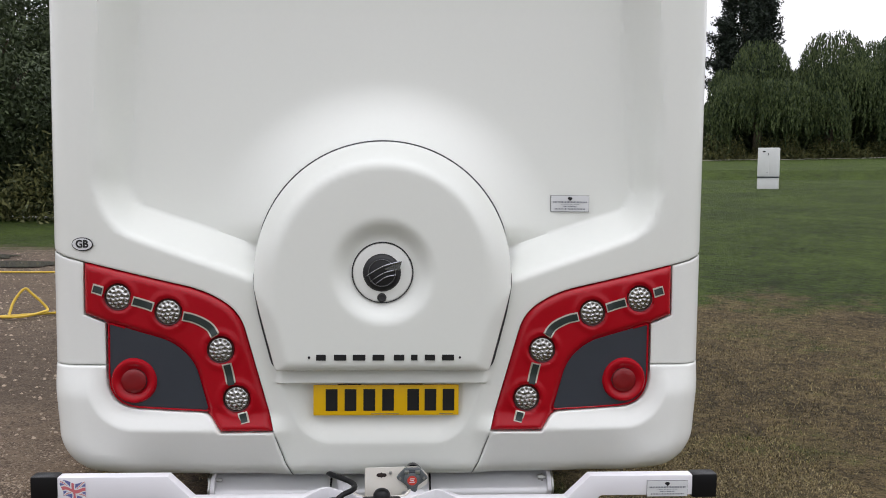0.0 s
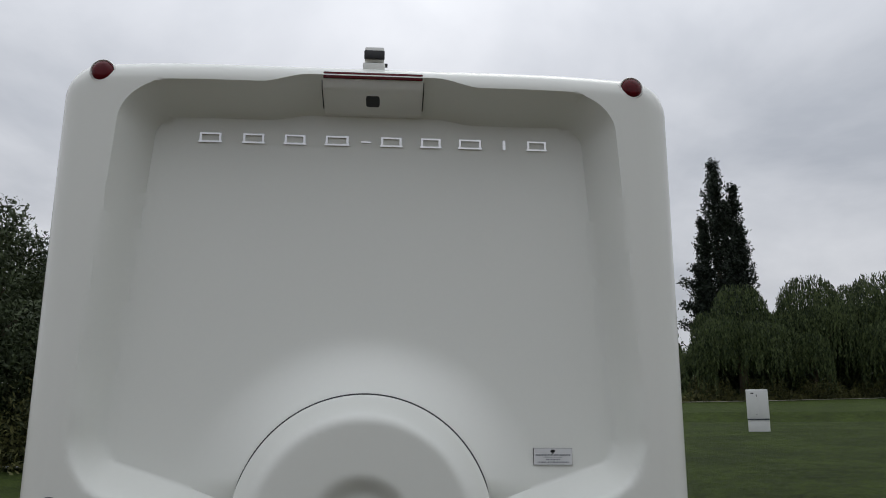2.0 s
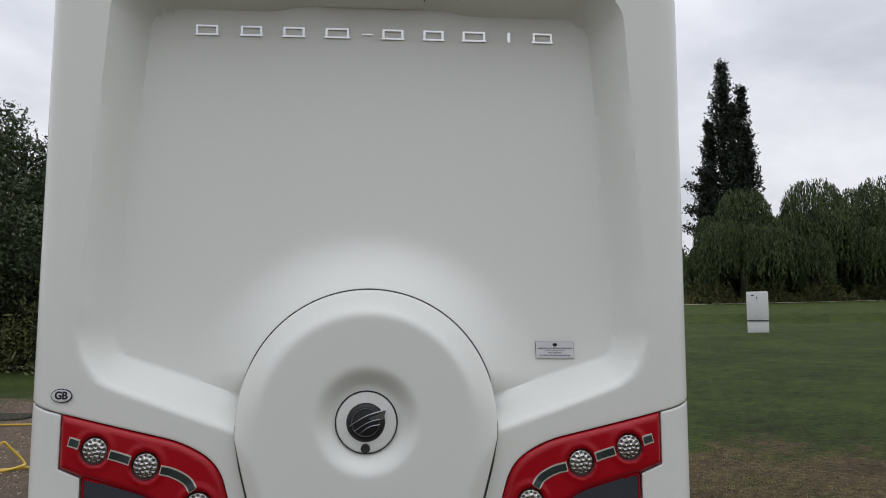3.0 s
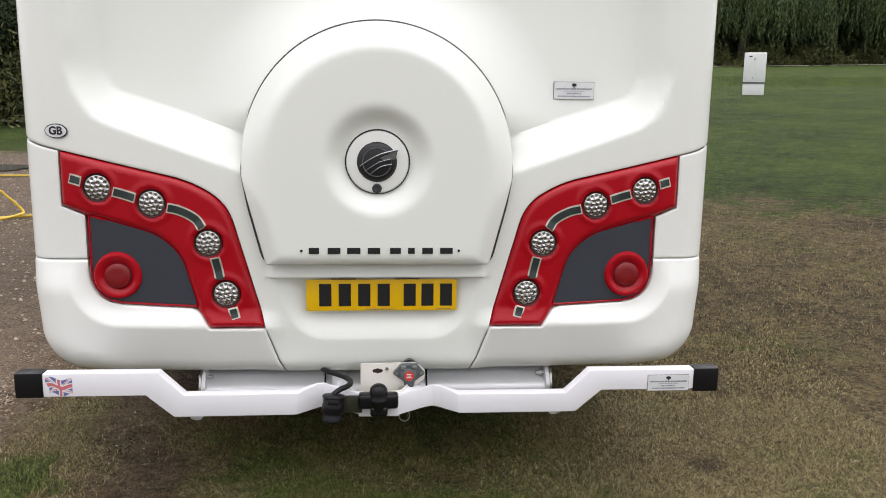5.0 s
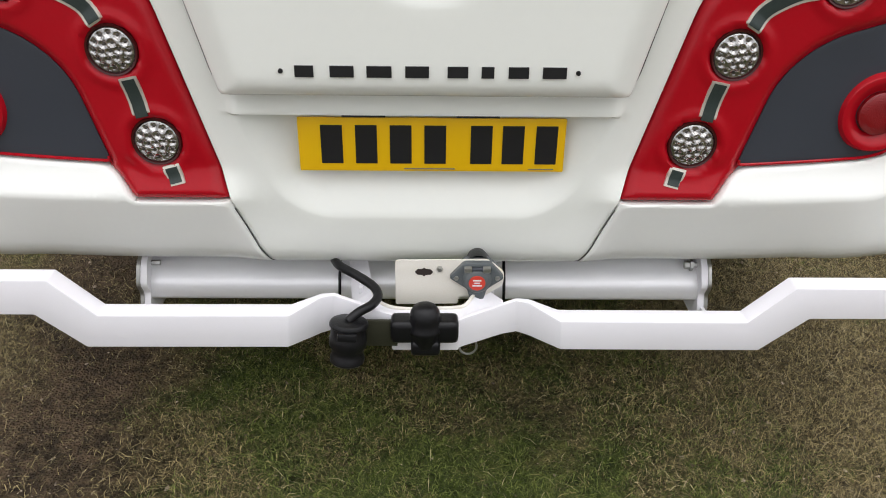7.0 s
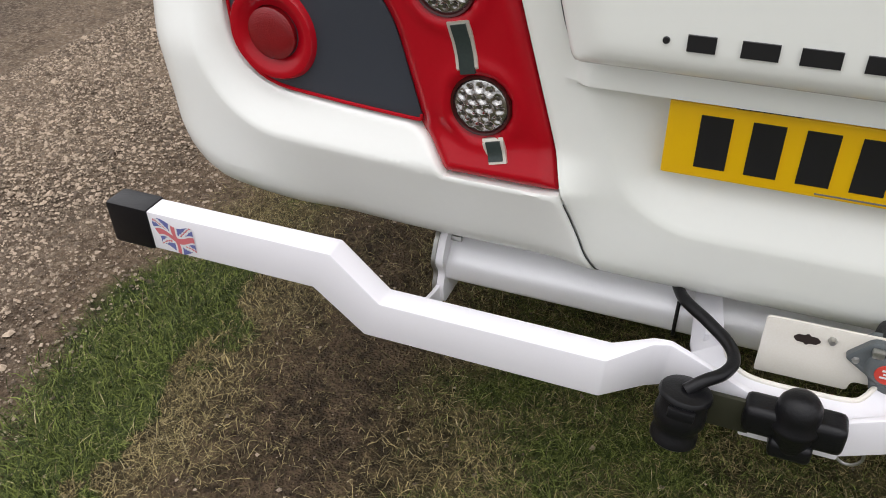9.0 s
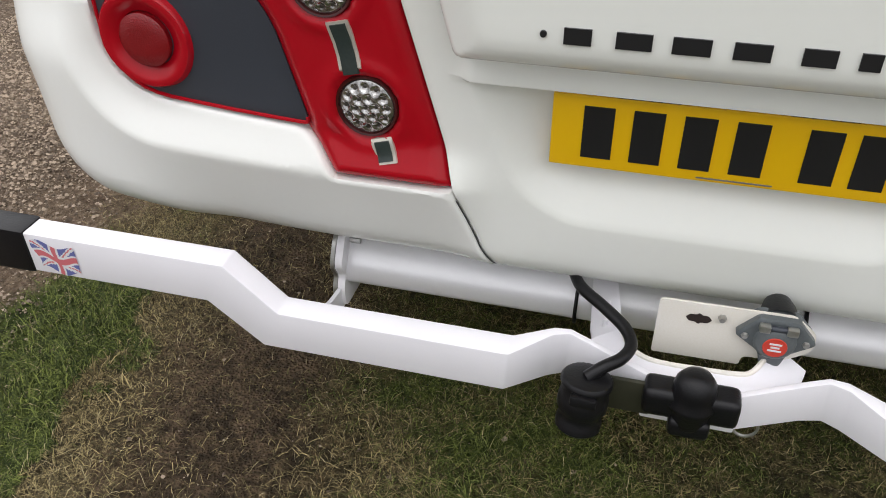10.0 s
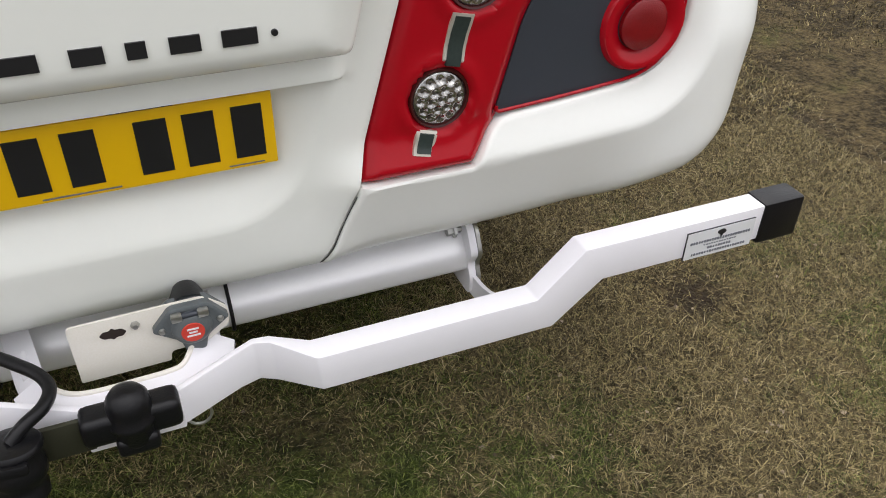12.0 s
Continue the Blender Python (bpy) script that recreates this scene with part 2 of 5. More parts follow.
def fillet(points, radii, steps=6):
    """A closed outline with its corners rounded."""
    out = []
    n = len(points)
    for i in range(n):
        p, a, b = Vector(points[i]), Vector(points[i - 1]), Vector(points[(i + 1) % n])
        r = radii[i] if not isinstance(radii, (int, float)) else radii
        if r <= 0:
            out.append(tuple(p))
            continue
        u, v = (a - p), (b - p)
        cut = min(r, u.length * 0.49, v.length * 0.49)
        u, v = p + u.normalized() * cut, p + v.normalized() * cut
        for k in range(steps + 1):
            t = k / steps
            out.append(tuple(u * (1 - t) ** 2 + p * 2 * t * (1 - t) + v * t * t))
    return out


def resample(points, step):
    out = []
    for a, b in zip(points, points[1:] + points[:1]):
        a, b = Vector(a), Vector(b)
        k = max(1, math.ceil((b - a).length / step))
        out += [tuple(a.lerp(b, i / k)) for i in range(k)]
    clean = [out[0]]
    for p in out[1:]:
        if (Vector(p) - Vector(clean[-1])).length > 1e-4:
            clean.append(p)
    return clean


def inside(poly, pts):
    poly, hit = np.asarray(poly), np.zeros(len(pts), bool)
    for (x0, z0), (x1, z1) in zip(poly, np.roll(poly, -1, 0)):
        if z0 == z1:
            continue
        c = ((z0 > pts[:, 1]) != (z1 > pts[:, 1])) & (pts[:, 0] < (x1 - x0) * (pts[:, 1] - z0) / (z1 - z0) + x0)
        hit ^= c
    return hit


def edge_distance(poly, pts):
    poly = np.asarray(poly)
    d = np.full(len(pts), 9.0)
    for a, b in zip(poly, np.roll(poly, -1, 0)):
        ab = b - a
        t = np.clip(((pts - a) @ ab) / max(1e-12, ab @ ab), 0, 1)
        d = np.minimum(d, np.hypot(*(pts - a - t[:, None] * ab).T))
    return d


def patch(name, outline, surf, mat, parent, step=0.02, thick=0.02, lip=0.004, rows=(0.004, 0.012), label="", sharp=50, crease=None):
    """A moulded panel: the outline filled with points that follow surf(x, z) and its creases, its edge turned back by thick."""
    from mathutils import geometry
    out = resample(outline, step * 0.7)
    if sum(a[0] * b[1] - b[0] * a[1] for a, b in zip(out, out[1:] + out[:1])) < 0:
        out = out[::-1]
    ring = np.array(out)
    n0 = len(ring)
    pts = [ring]
    d = np.roll(ring, -1, 0) - np.roll(ring, 1, 0)
    d /= np.maximum(1e-9, np.hypot(d[:, 0], d[:, 1]))[:, None]
    inward = np.stack([-d[:, 1], d[:, 0]], 1)
    for r in rows:
        q = ring + inward * r
        ok = inside(ring, q)
        q = q[ok]
        pts.append(q[edge_distance(ring, q) > r * 0.9])
    lo, hi = ring.min(0), ring.max(0)
    gx, gz = np.meshgrid(np.arange(lo[0] + step / 2, hi[0], step), np.arange(lo[1] + step / 2, hi[1], step))
    g = np.stack([gx.ravel(), gz.ravel()], 1)
    g = g[inside(ring, g)]
    g = g[edge_distance(ring, g) > rows[-1] + step * 0.4]
    if crease is not None:
        c = np.asarray(crease)
        c = c[inside(ring, c)]
        c = c[edge_distance(ring, c) > 0.003]
        near = np.full(len(g), 9.0)
        for q in c:
            near = np.minimum(near, np.hypot(g[:, 0] - q[0], g[:, 1] - q[1]))
        g = g[near > step * 0.45]
        pts = [pts[0]] + [p[np.array([np.hypot(*(c - q).T).min() > 0.003 for q in p], bool)] if len(p) else p for p in pts[1:]]
        pts.append(c)
    pts.append(g)
    flat = np.concatenate(pts)
    res = geometry.delaunay_2d_cdt([Vector(p) for p in flat], [], [list(range(n0))], 1, 1e-5)
    co, faces, orig = res[0], res[2], res[3]
    xy = np.array([tuple(c) for c in co])
    y = surf(xy[:, 0], xy[:, 1])
    edge_of = {}
    for i, o in enumerate(orig):
        for k in o:
            if k < n0:
                edge_of[k] = i
                y[i] = y[i] + lip * 0.6
    verts = [(a[0], b, a[1]) for a, b in zip(xy, y)]
    rim = [edge_of[k] for k in range(n0) if k in edge_of]
    base = len(verts)
    verts += [(verts[i][0], verts[i][1] + thick, verts[i][2]) for i in rim]
    faces = [tuple(f) for f in faces]
    k = len(rim)
    faces += [(rim[i], base + i, base + (i + 1) % k, rim[(i + 1) % k]) for i in range(k)]
    ob = mesh_object(name, verts, faces, mat, parent, label, True, sharp)
    return ob


def smooth(t):
    t = np.clip(t, 0, 1)
    return t * t * (3 - 2 * t)


def mixed(a, b, t):
    return a + (b - a) * t


def round_sdf(u, v, r):
    """Distance outside of a corner region u<0, v<0 whose corner has radius r."""
    qx, qz = u + r, v + r
    return np.hypot(np.maximum(qx, 0), np.maximum(qz, 0)) + np.minimum(np.maximum(qx, qz), 0) - r


# ---- the motorhome: shape of its rear ----
HALF, TOP, LOW, CORNER, ROLL = 1.19, 2.917, 0.438, 0.145, 0.10
TUCK, FOOT = 0.024, 0.15  # how far the sides draw in towards the bumper's foot, and its corner radius


def outer_inset(x, z):
    """How far a point lies inside the outline of the rear."""
    ax = np.abs(x)
    top = round_sdf(ax - HALF, z - TOP, CORNER)
    low = round_sdf(ax - HALF + TUCK * np.clip((0.85 - z) / (0.85 - LOW), 0, 1), LOW + 0.012 * smooth((ax - 0.8) / 0.25) - z, FOOT)
    return -np.maximum(top, low)


def rear(x, z):
    """Depth of the rear face: rim, deep recess with its sloping shelf, bowed lamp band, undercut bumper, plate bay."""
    ax = np.abs(x)
    bow = 0.16 * np.maximum(0, ax - 0.55) ** 2
    side = ax - (1.02 - 0.06 * (z - 1.45))
    mid = smooth((0.42 - ax) / 0.18)
    above = round_sdf(side, (z - (2.818 + 0.038 * mid)) * 0.092 / (0.074 + 0.014 * mid), 0.19) / 0.092
    high, low = 1.28 + 0.326 * (ax - 0.477), 1.148 + 0.350 * (ax - 0.461)
    below = round_sdf(side, (low - z) * 0.092 / (high - low), 0.15) / 0.092
    deep = np.clip(-np.maximum(above, below), 0, 1)
    soft = np.where(deep < 0.3, deep ** 2 / 0.6, deep - 0.15) / 0.85
    deep = mixed(deep, mixed(soft, smooth(deep), 0.3), smooth((1.75 - z) / 0.2))
    flank = smooth((2.5 - z) / 0.3) * smooth((z - high - 0.02) / 0.1)
    deep = mixed(deep, 0.6 * deep + 0.4 * smooth(deep), flank)
    reach = np.hypot(x, z - 1.198)
    bulge = np.clip((0.69 - reach) / 0.235, 0, 1) ** 2 * smooth((z - 1.20) / 0.16)
    y = mixed(bow, mixed(0.165 + 0.034 * (z - 1.43), 0.055, bulge), deep)
    # the bumper stands out below the lamps, turns up round their outer corner, and is undercut below its crease
    lip = round_sdf(ax - 0.972, 0.692 - 0.016 * smooth((0.47 - ax) / 0.17) - z, 0.10)
    out = smooth((0.87 - z) / 0.14)
    rise = np.clip(lip / 0.062, 0, 1)
    past = np.clip(lip - 0.062, -0.014, 0.3)
    past = np.where(past < 0.014, (past + 0.014) ** 2 / 0.056, past)
    wing = smooth((ax - 0.31) / 0.10)
    y = y - 0.031 * (0.75 * rise ** 1.2 + 0.25 * smooth(rise)) * out * wing + 0.37 * past * smooth((0.72 - z) / 0.12) * smooth((1.08 - ax) / 0.30) * (0.30 + 0.70 * wing)
    # the bay of the registration plate
    bay = round_sdf(ax - (0.285 + 0.40 * (z - 0.6)), 0.572 - z, 0.09)
    into = np.clip(-bay / 0.085, 0, 1)
    y = mixed(y, 0.040, (0.45 * (1 - (1 - into) ** 2.2) + 0.55 * smooth(into)) * np.clip((0.797 - z) / 0.007, 0, 1))
    y = y - 0.016 * np.clip((0.852 - z) / 0.052, 0, 1) * (z > 0.7965) * smooth((0.385 - ax) / 0.03)
    d = np.clip(outer_inset(x, z), 0, None)
    roll = mixed(mixed(0.06, 0.12, smooth((ax - 0.85) / 0.25)), ROLL, smooth((z - 0.6) / 0.3))
    t = np.maximum(0, roll - d)
    return y + roll - np.sqrt(np.maximum(0, roll ** 2 - t ** 2))


motorhome = thing("motorhome", (0, 0, 0), "white coachbuilt motorhome seen from behind, parked on worn grass", "motorhome")


def contour(half, top, low, r, steps=10):
    pts = [(half - TUCK, low), (half, 0.85), (half, top), (-half, top), (-half, 0.85), (-half + TUCK, low)]
    return [(x, z + (0.012 * float(smooth((abs(x) - 0.8) / 0.25)) if z < 0.8 else 0)) for x, z in fillet(pts, [FOOT, 0.3, r, r, 0.3, FOOT], steps)]


# sides, roof and floor of the coachwork behind the rear panel
ring = contour(HALF, TOP, LOW, CORNER, 12)
n = len(ring)
rows_y = (0.165, 0.175, 0.4, 6.3, 6.4)
verts, faces = [], []
for k, y in enumerate(rows_y):
    s = 0.006 if k == 0 else (0.05 if k == 4 else 0.0025)
    verts += [(x * (1 - s), y, 1.7 + (z - 1.7) * (1 - s)) for x, z in ring]
for k in range(len(rows_y) - 1):
    faces += [(k * n + i, k * n + (i + 1) % n, (k + 1) * n + (i + 1) % n, (k + 1) * n + i) for i in range(n)]
faces.append(tuple(range((len(rows_y) - 1) * n, len(rows_y) * n)))
mesh_object("coachwork", verts, faces, M_GRP, motorhome)
# added box, out of sight, that keeps light off the ground underneath
part("floor_blocker", box_bm(-1.05, 1.05, 0.85, 2.0, 0.22, 0.50, 0.02), M_UNDER, motorhome, "unseen dark box under the floor, added to block light")
part("underside", box_bm(-1.05, 1.05, 0.16, 6.2, 0.47, 0.55, 0.02), M_UNDER, motorhome, "dark underside of the coachwork")
# short unseen panels added to cut the light coming in from the sides
for x in (-1.13, 1.13):
    part("side_blocker", box_bm(x - 0.02, x + 0.02, 0.95, 1.75, 0.30, 0.50, 0.01), M_ABS, motorhome, "unseen white panel behind the bumper, added to block side light")
part("inner_wall", box_bm(-1.12, 1.12, 0.30, 0.33, 0.5, 2.80, 0.01), M_UNDER, motorhome)

# the cluster's outline (mirrored for the other side)
CLUSTER = [(1.049, 1.215), (0.625, 1.120), (0.505, 1.047), (0.386, 0.624), (0.568, 0.624), (0.616, 0.690), (0.972, 0.706), (0.972, 1.005), (1.050, 1.034)]
CL_RADII = [0.006, 0.13, 0.13, 0.004, 0.004, 0.03, 0.115, 0.012, 0.008]
SLATE = [(0.962, 1.002), (0.735, 0.940), (0.660, 0.870), (0.613, 0.6948), (0.964, 0.7098)]
SL_RADII = [0.012, 0.06, 0.06, 0.01, 0.11]


def flip(points, s):
    return [(s * x, z) for x, z in points]


def grown(points, by):
    """An outline moved outward by a small gap."""
    pts = np.array(points)
    area = np.sum(pts[:, 0] * np.roll(pts[:, 1], -1) - np.roll(pts[:, 0], -1) * pts[:, 1])
    d = np.roll(pts, -1, 0) - np.roll(pts, 1, 0)
    d /= np.maximum(1e-9, np.hypot(d[:, 0], d[:, 1]))[:, None]
    out = np.stack([d[:, 1], -d[:, 0]], 1) * (1 if area > 0 else -1)
    return [tuple(p) for p in pts + out * (by if np.isscalar(by) else np.asarray(by)[:, None])]


cl_round = fillet(CLUSTER, CL_RADII, 8)
# half outline of the main rear panel, from the roof's middle down the right side to the bumper's middle
right_top = [p for p in ring if p[0] > 0 and p[1] > 1.27]
right_top.sort(key=lambda p: (p[0] < HALF - 1e-6, p[1] if p[0] > HALF - 1e-6 else -p[0]))
inner = fillet([(1.049, 1.218), (0.622, 1.123), (0.502, 1.049), (0.383, 0.622)], [0, 0.13, 0.13, 0], 8)
half = [(HALF, 1.262)] + right_top + [(0.0, TOP)]
lower = [(0.0, LOW), (0.322, LOW), (0.331, 0.47), (0.345, 0.50)] + inner[::-1] + [(1.12, 1.236)]
panel = lower + half + [(-x, z) for x, z in half[::-1][1:]] + [(-x, z) for x, z in lower[::-1][:-1]]
line_x = np.arange(-1.06, 1.06, 0.008)
ledge_x = np.arange(-0.375, 0.376, 0.008)
CREASE = [(x, f(abs(x)) + dz) for x in line_x for f in (lambda a: 1.28 + 0.326 * (a - 0.477), lambda a: 1.148 + 0.350 * (a - 0.461)) for dz in (-0.009, 0.0, 0.009) if abs(x) > 0.40]
CREASE += [(x, z) for x in ledge_x for z in (0.7865, 0.7895, 0.7970, 0.7995, 0.808, 0.820, 0.835)]


def fold_line(r, d, at, long_u, long_v, step=0.009):
    """Points at depth d along a rounded corner of radius r; at(u, v) turns them into panel places."""
    out = [(u, -d) for u in np.arange(-long_u, -r, step)]
    arc_n = max(4, int(1.57 * (r - d) / step))
    out += [(-r + (r - d) * math.cos(q), -r + (r - d) * math.sin(q)) for q in np.linspace(1.5708, 0, arc_n)]
    out += [(-d, v) for v in np.arange(-r - step, -long_v, -step)]
    return [at(u, v) for u, v in out]


def both(points):
    return points + [(-x, z) for x, z in points]


for d in (0.066, 0.044, 0.022, 0.010, 0.0, -0.007):
    CREASE += both([p for p in fold_line(0.09, d, lambda u, v: (u + 0.285 + 0.40 * (0.575 - v - 0.6), 0.575 - v), 0.275, 0.21) if p[0] > 0.004])
for x in np.arange(-0.82, 0.821, 0.009):
    m = float(smooth((0.42 - abs(x)) / 0.18))
    CREASE += [(x, 2.818 + 0.038 * m - k * (0.074 + 0.014 * m) + dz) for k in (0, 1) for dz in (-0.007, 0, 0.007)]
for d in (-0.007, 0.0, 0.007, 0.085, 0.092, 0.099):
    CREASE += both([p for p in fold_line(0.19, d, lambda u, v: (u + 1.02 - 0.06 * (2.818 + 0.804 * v - 1.45), 2.818 + 0.804 * v), 0.20, 0.50, 0.010) if p[0] > 0.825])
for x in np.arange(0.20, 0.392, 0.009):
    edge_z = 0.630 - 0.016 * float(smooth((0.47 - x) / 0.17))
    CREASE += both([(x, edge_z + dz) for dz in (-0.008, 0.0, 0.008) if round_sdf(x - (0.285 + 0.40 * (edge_z + dz - 0.6)), 0.575 - edge_z - dz, 0.09) > 0.010])
FOLD = [p for d in (-0.076, -0.069, -0.062, -0.055, -0.048, -0.024, 0.0) for p in fold_line(0.10, d, lambda u, v: (0.972 + u, 0.692 - v), 0.62, 0.16) if p[0] > 0.63]
patch("rear_panel", panel, rear, M_GRP, motorhome, 0.018, 0.03, 0.004, (0.004, 0.01, 0.02, 0.035, 0.055, 0.08), "white moulded rear panel with a deep recess", 50, CREASE)

low_ring = [p for p in contour(HALF - 0.003, TOP, LOW + 0.002, CORNER, 12) if p[0] > 0 and p[1] < 0.7]
low_ring.sort(key=lambda p: p[1] + 0.001 * p[0])
for s in (1, -1):
    bumper = [(0.326, LOW + 0.002)] + low_ring + [(HALF - 0.003, 0.845), (0.9755, 0.850), (0.9755, 0.83)] + fillet([(0.9755, 1.0), (0.9755, 0.7025), (0.614, 0.686), (0.570, 0.620), (0.386, 0.620), (0.349, 0.50)], [0, 0.116, 0.03, 0.004, 0, 0], 8)[1:] + [(0.335, 0.47)]
    patch("bumper_corner", flip(bumper, s), lambda x, z: rear(x, z) - 0.004, M_ABS, motorhome, 0.018, 0.04, 0.006, (0.004, 0.01, 0.02, 0.035, 0.055, 0.08), "white plastic bumper corner", 50, flip(FOLD, s))
    corner = [(HALF, 0.850), (HALF, 1.252), (1.12, 1.230), (1.053, 1.214), (1.054, 1.030), (0.9765, 1.001), (0.9765, 0.855)]
    patch("corner_panel", flip(corner, s), rear, M_ABS, motorhome, 0.018, 0.03, 0.004, (0.004, 0.01, 0.02, 0.035, 0.055, 0.08), "white corner panel beside the lamps")


# dark joints between the middle panel and the bumper corners
for s in (1, -1):
    line = resample([(0.324, LOW + 0.004), (0.333, 0.47), (0.347, 0.50), (0.3845, 0.6205)], 0.01)
    line = [p for p in line if p[1] < 0.6205][: int(0.19 / 0.01)]
    yy = rear(np.array([s * p[0] for p in line]), np.array([p[1] for p in line]))
    part("panel_joint", tube_bm([(s * p[0], y + 0.0008, p[1]) for p, y in zip(line, yy)], 0.0009, 6), M_GASKET, motorhome, "thin dark joint between panel and bumper")


# ---- lamp clusters ----
LAMPS = [(0.924, 1.097), (0.748, 1.047), (0.568, 0.915), (0.514, 0.740)]
SLATE_R = fillet(SLATE, SL_RADII, 8)


def red_face(x, z):
    ax = np.abs(x)
    pts = np.stack([ax, z], 1)
    y = rear(x, z) - 0.003 - 0.008 * smooth((z - 0.62) / 0.1)
    d = edge_distance(cl_round, pts)
    y = y + 0.012 * (1 - smooth(d / 0.018))
    into = np.where(inside(SLATE_R, pts), 1, -1) * edge_distance(SLATE_R, pts)
    y = y + 0.016 * smooth((into + 0.02) / 0.022)
    for lx, lz in LAMPS:
        r = np.hypot(ax - lx, z - lz)
        y = y - 0.0050 * smooth((0.080 - r) / 0.024) + 0.010 * smooth((0.054 - r) / 0.006)
    return y


def slate_face(x, z):
    return rear(x, z) + 0.0005


def lamp_parts(cluster, x, z, s):
    y = float(red_face(np.array([x]), np.array([z]))[0])
    part("lamp_bezel", lathe_bm([(0.0418, -0.002), (0.0435, -0.007), (0.0465, -0.008), (0.0485, -0.004), (0.0485, 0.006)], 28, "y", (x, y, z)), M_BEZEL, cluster, "thin dark lamp rim")
    cells = [(0, 0)] + [(0.0155, k * 60 + 10) for k in range(6)] + [(0.0310, k * 30) for k in range(12)]
    centres = [(x + r * math.cos(radians(q)), z + r * math.sin(radians(q)), 0.0078 if r < 0.03 else 0.0074) for r, q in cells]

    def dimpled(u, v):
        d = np.hypot(u - x, v - z) / 0.0425
        out = y - 0.014 + 0.010 * d ** 2.4
        for cx, cz, size in centres:
            r = np.hypot(u - cx, v - cz) / size
            out = out + 0.0045 * np.maximum(0, 1 - r ** 1.6)
        return out

    disc_line = [(x + 0.0425 * math.cos(q), z + 0.0425 * math.sin(q)) for q in np.linspace(0, 2 * math.pi, 40, endpoint=False)]
    patch("lamp", disc_line, dimpled, M_LED, cluster, 0.0021, 0.012, 0.002, (0.0015,), "round clear lamp with silver reflector cells", 35)
    dots = bmesh.new()
    for cx, cz, size in centres:
        yc = float(dimpled(np.array([cx]), np.array([cz]))[0]) - 0.0012
        rim = [dots.verts.new((cx + 0.0040 * math.cos(q), yc + 0.0008, cz + 0.0040 * math.sin(q))) for q in np.linspace(0, 2 * math.pi, 8, endpoint=False)]
        tip = dots.verts.new((cx, yc - 0.0012, cz))
        for k in range(8):
            dots.faces.new((rim[k], rim[(k + 1) % 8], tip))
    part("led_dots", dots, M_LEDDARK, cluster, "small dark diodes")


def ribbon(name, pts, width, lift, mat, parent, surf, s, label="", ends=True):
    """A raised strip along a line of the cluster's face."""
    p = [Vector((a, b)) for a, b in pts]
    bm = bmesh.new()
    rows = []
    for i, q in enumerate(p):
        d = (p[min(i + 1, len(p) - 1)] - p[max(i - 1, 0)]).normalized()
        nrm = Vector((-d.y, d.x))
        row = []
        for k, h in ((-0.5, 0.004), (-0.47, -lift), (0.47, -lift), (0.5, 0.004)):
            c = q + nrm * width * k
            y = float(surf(np.array([s * q.x]), np.array([q.y]))[0])
            row.append(bm.verts.new((s * c.x, y + h, c.y)))
        rows.append(row)
    for a, b in zip(rows, rows[1:]):
        for k in range(3):
            bm.faces.new((a[k], a[k + 1], b[k + 1], b[k]))
    bm.faces.new(rows[0])
    bm.faces.new(rows[-1][::-1])
    return part(name, bm, mat, parent, label)


def arc_points(pts, n=6):
    return [(q.x, q.z) for q in spline([(a, 0, b) for a, b in pts], n)]


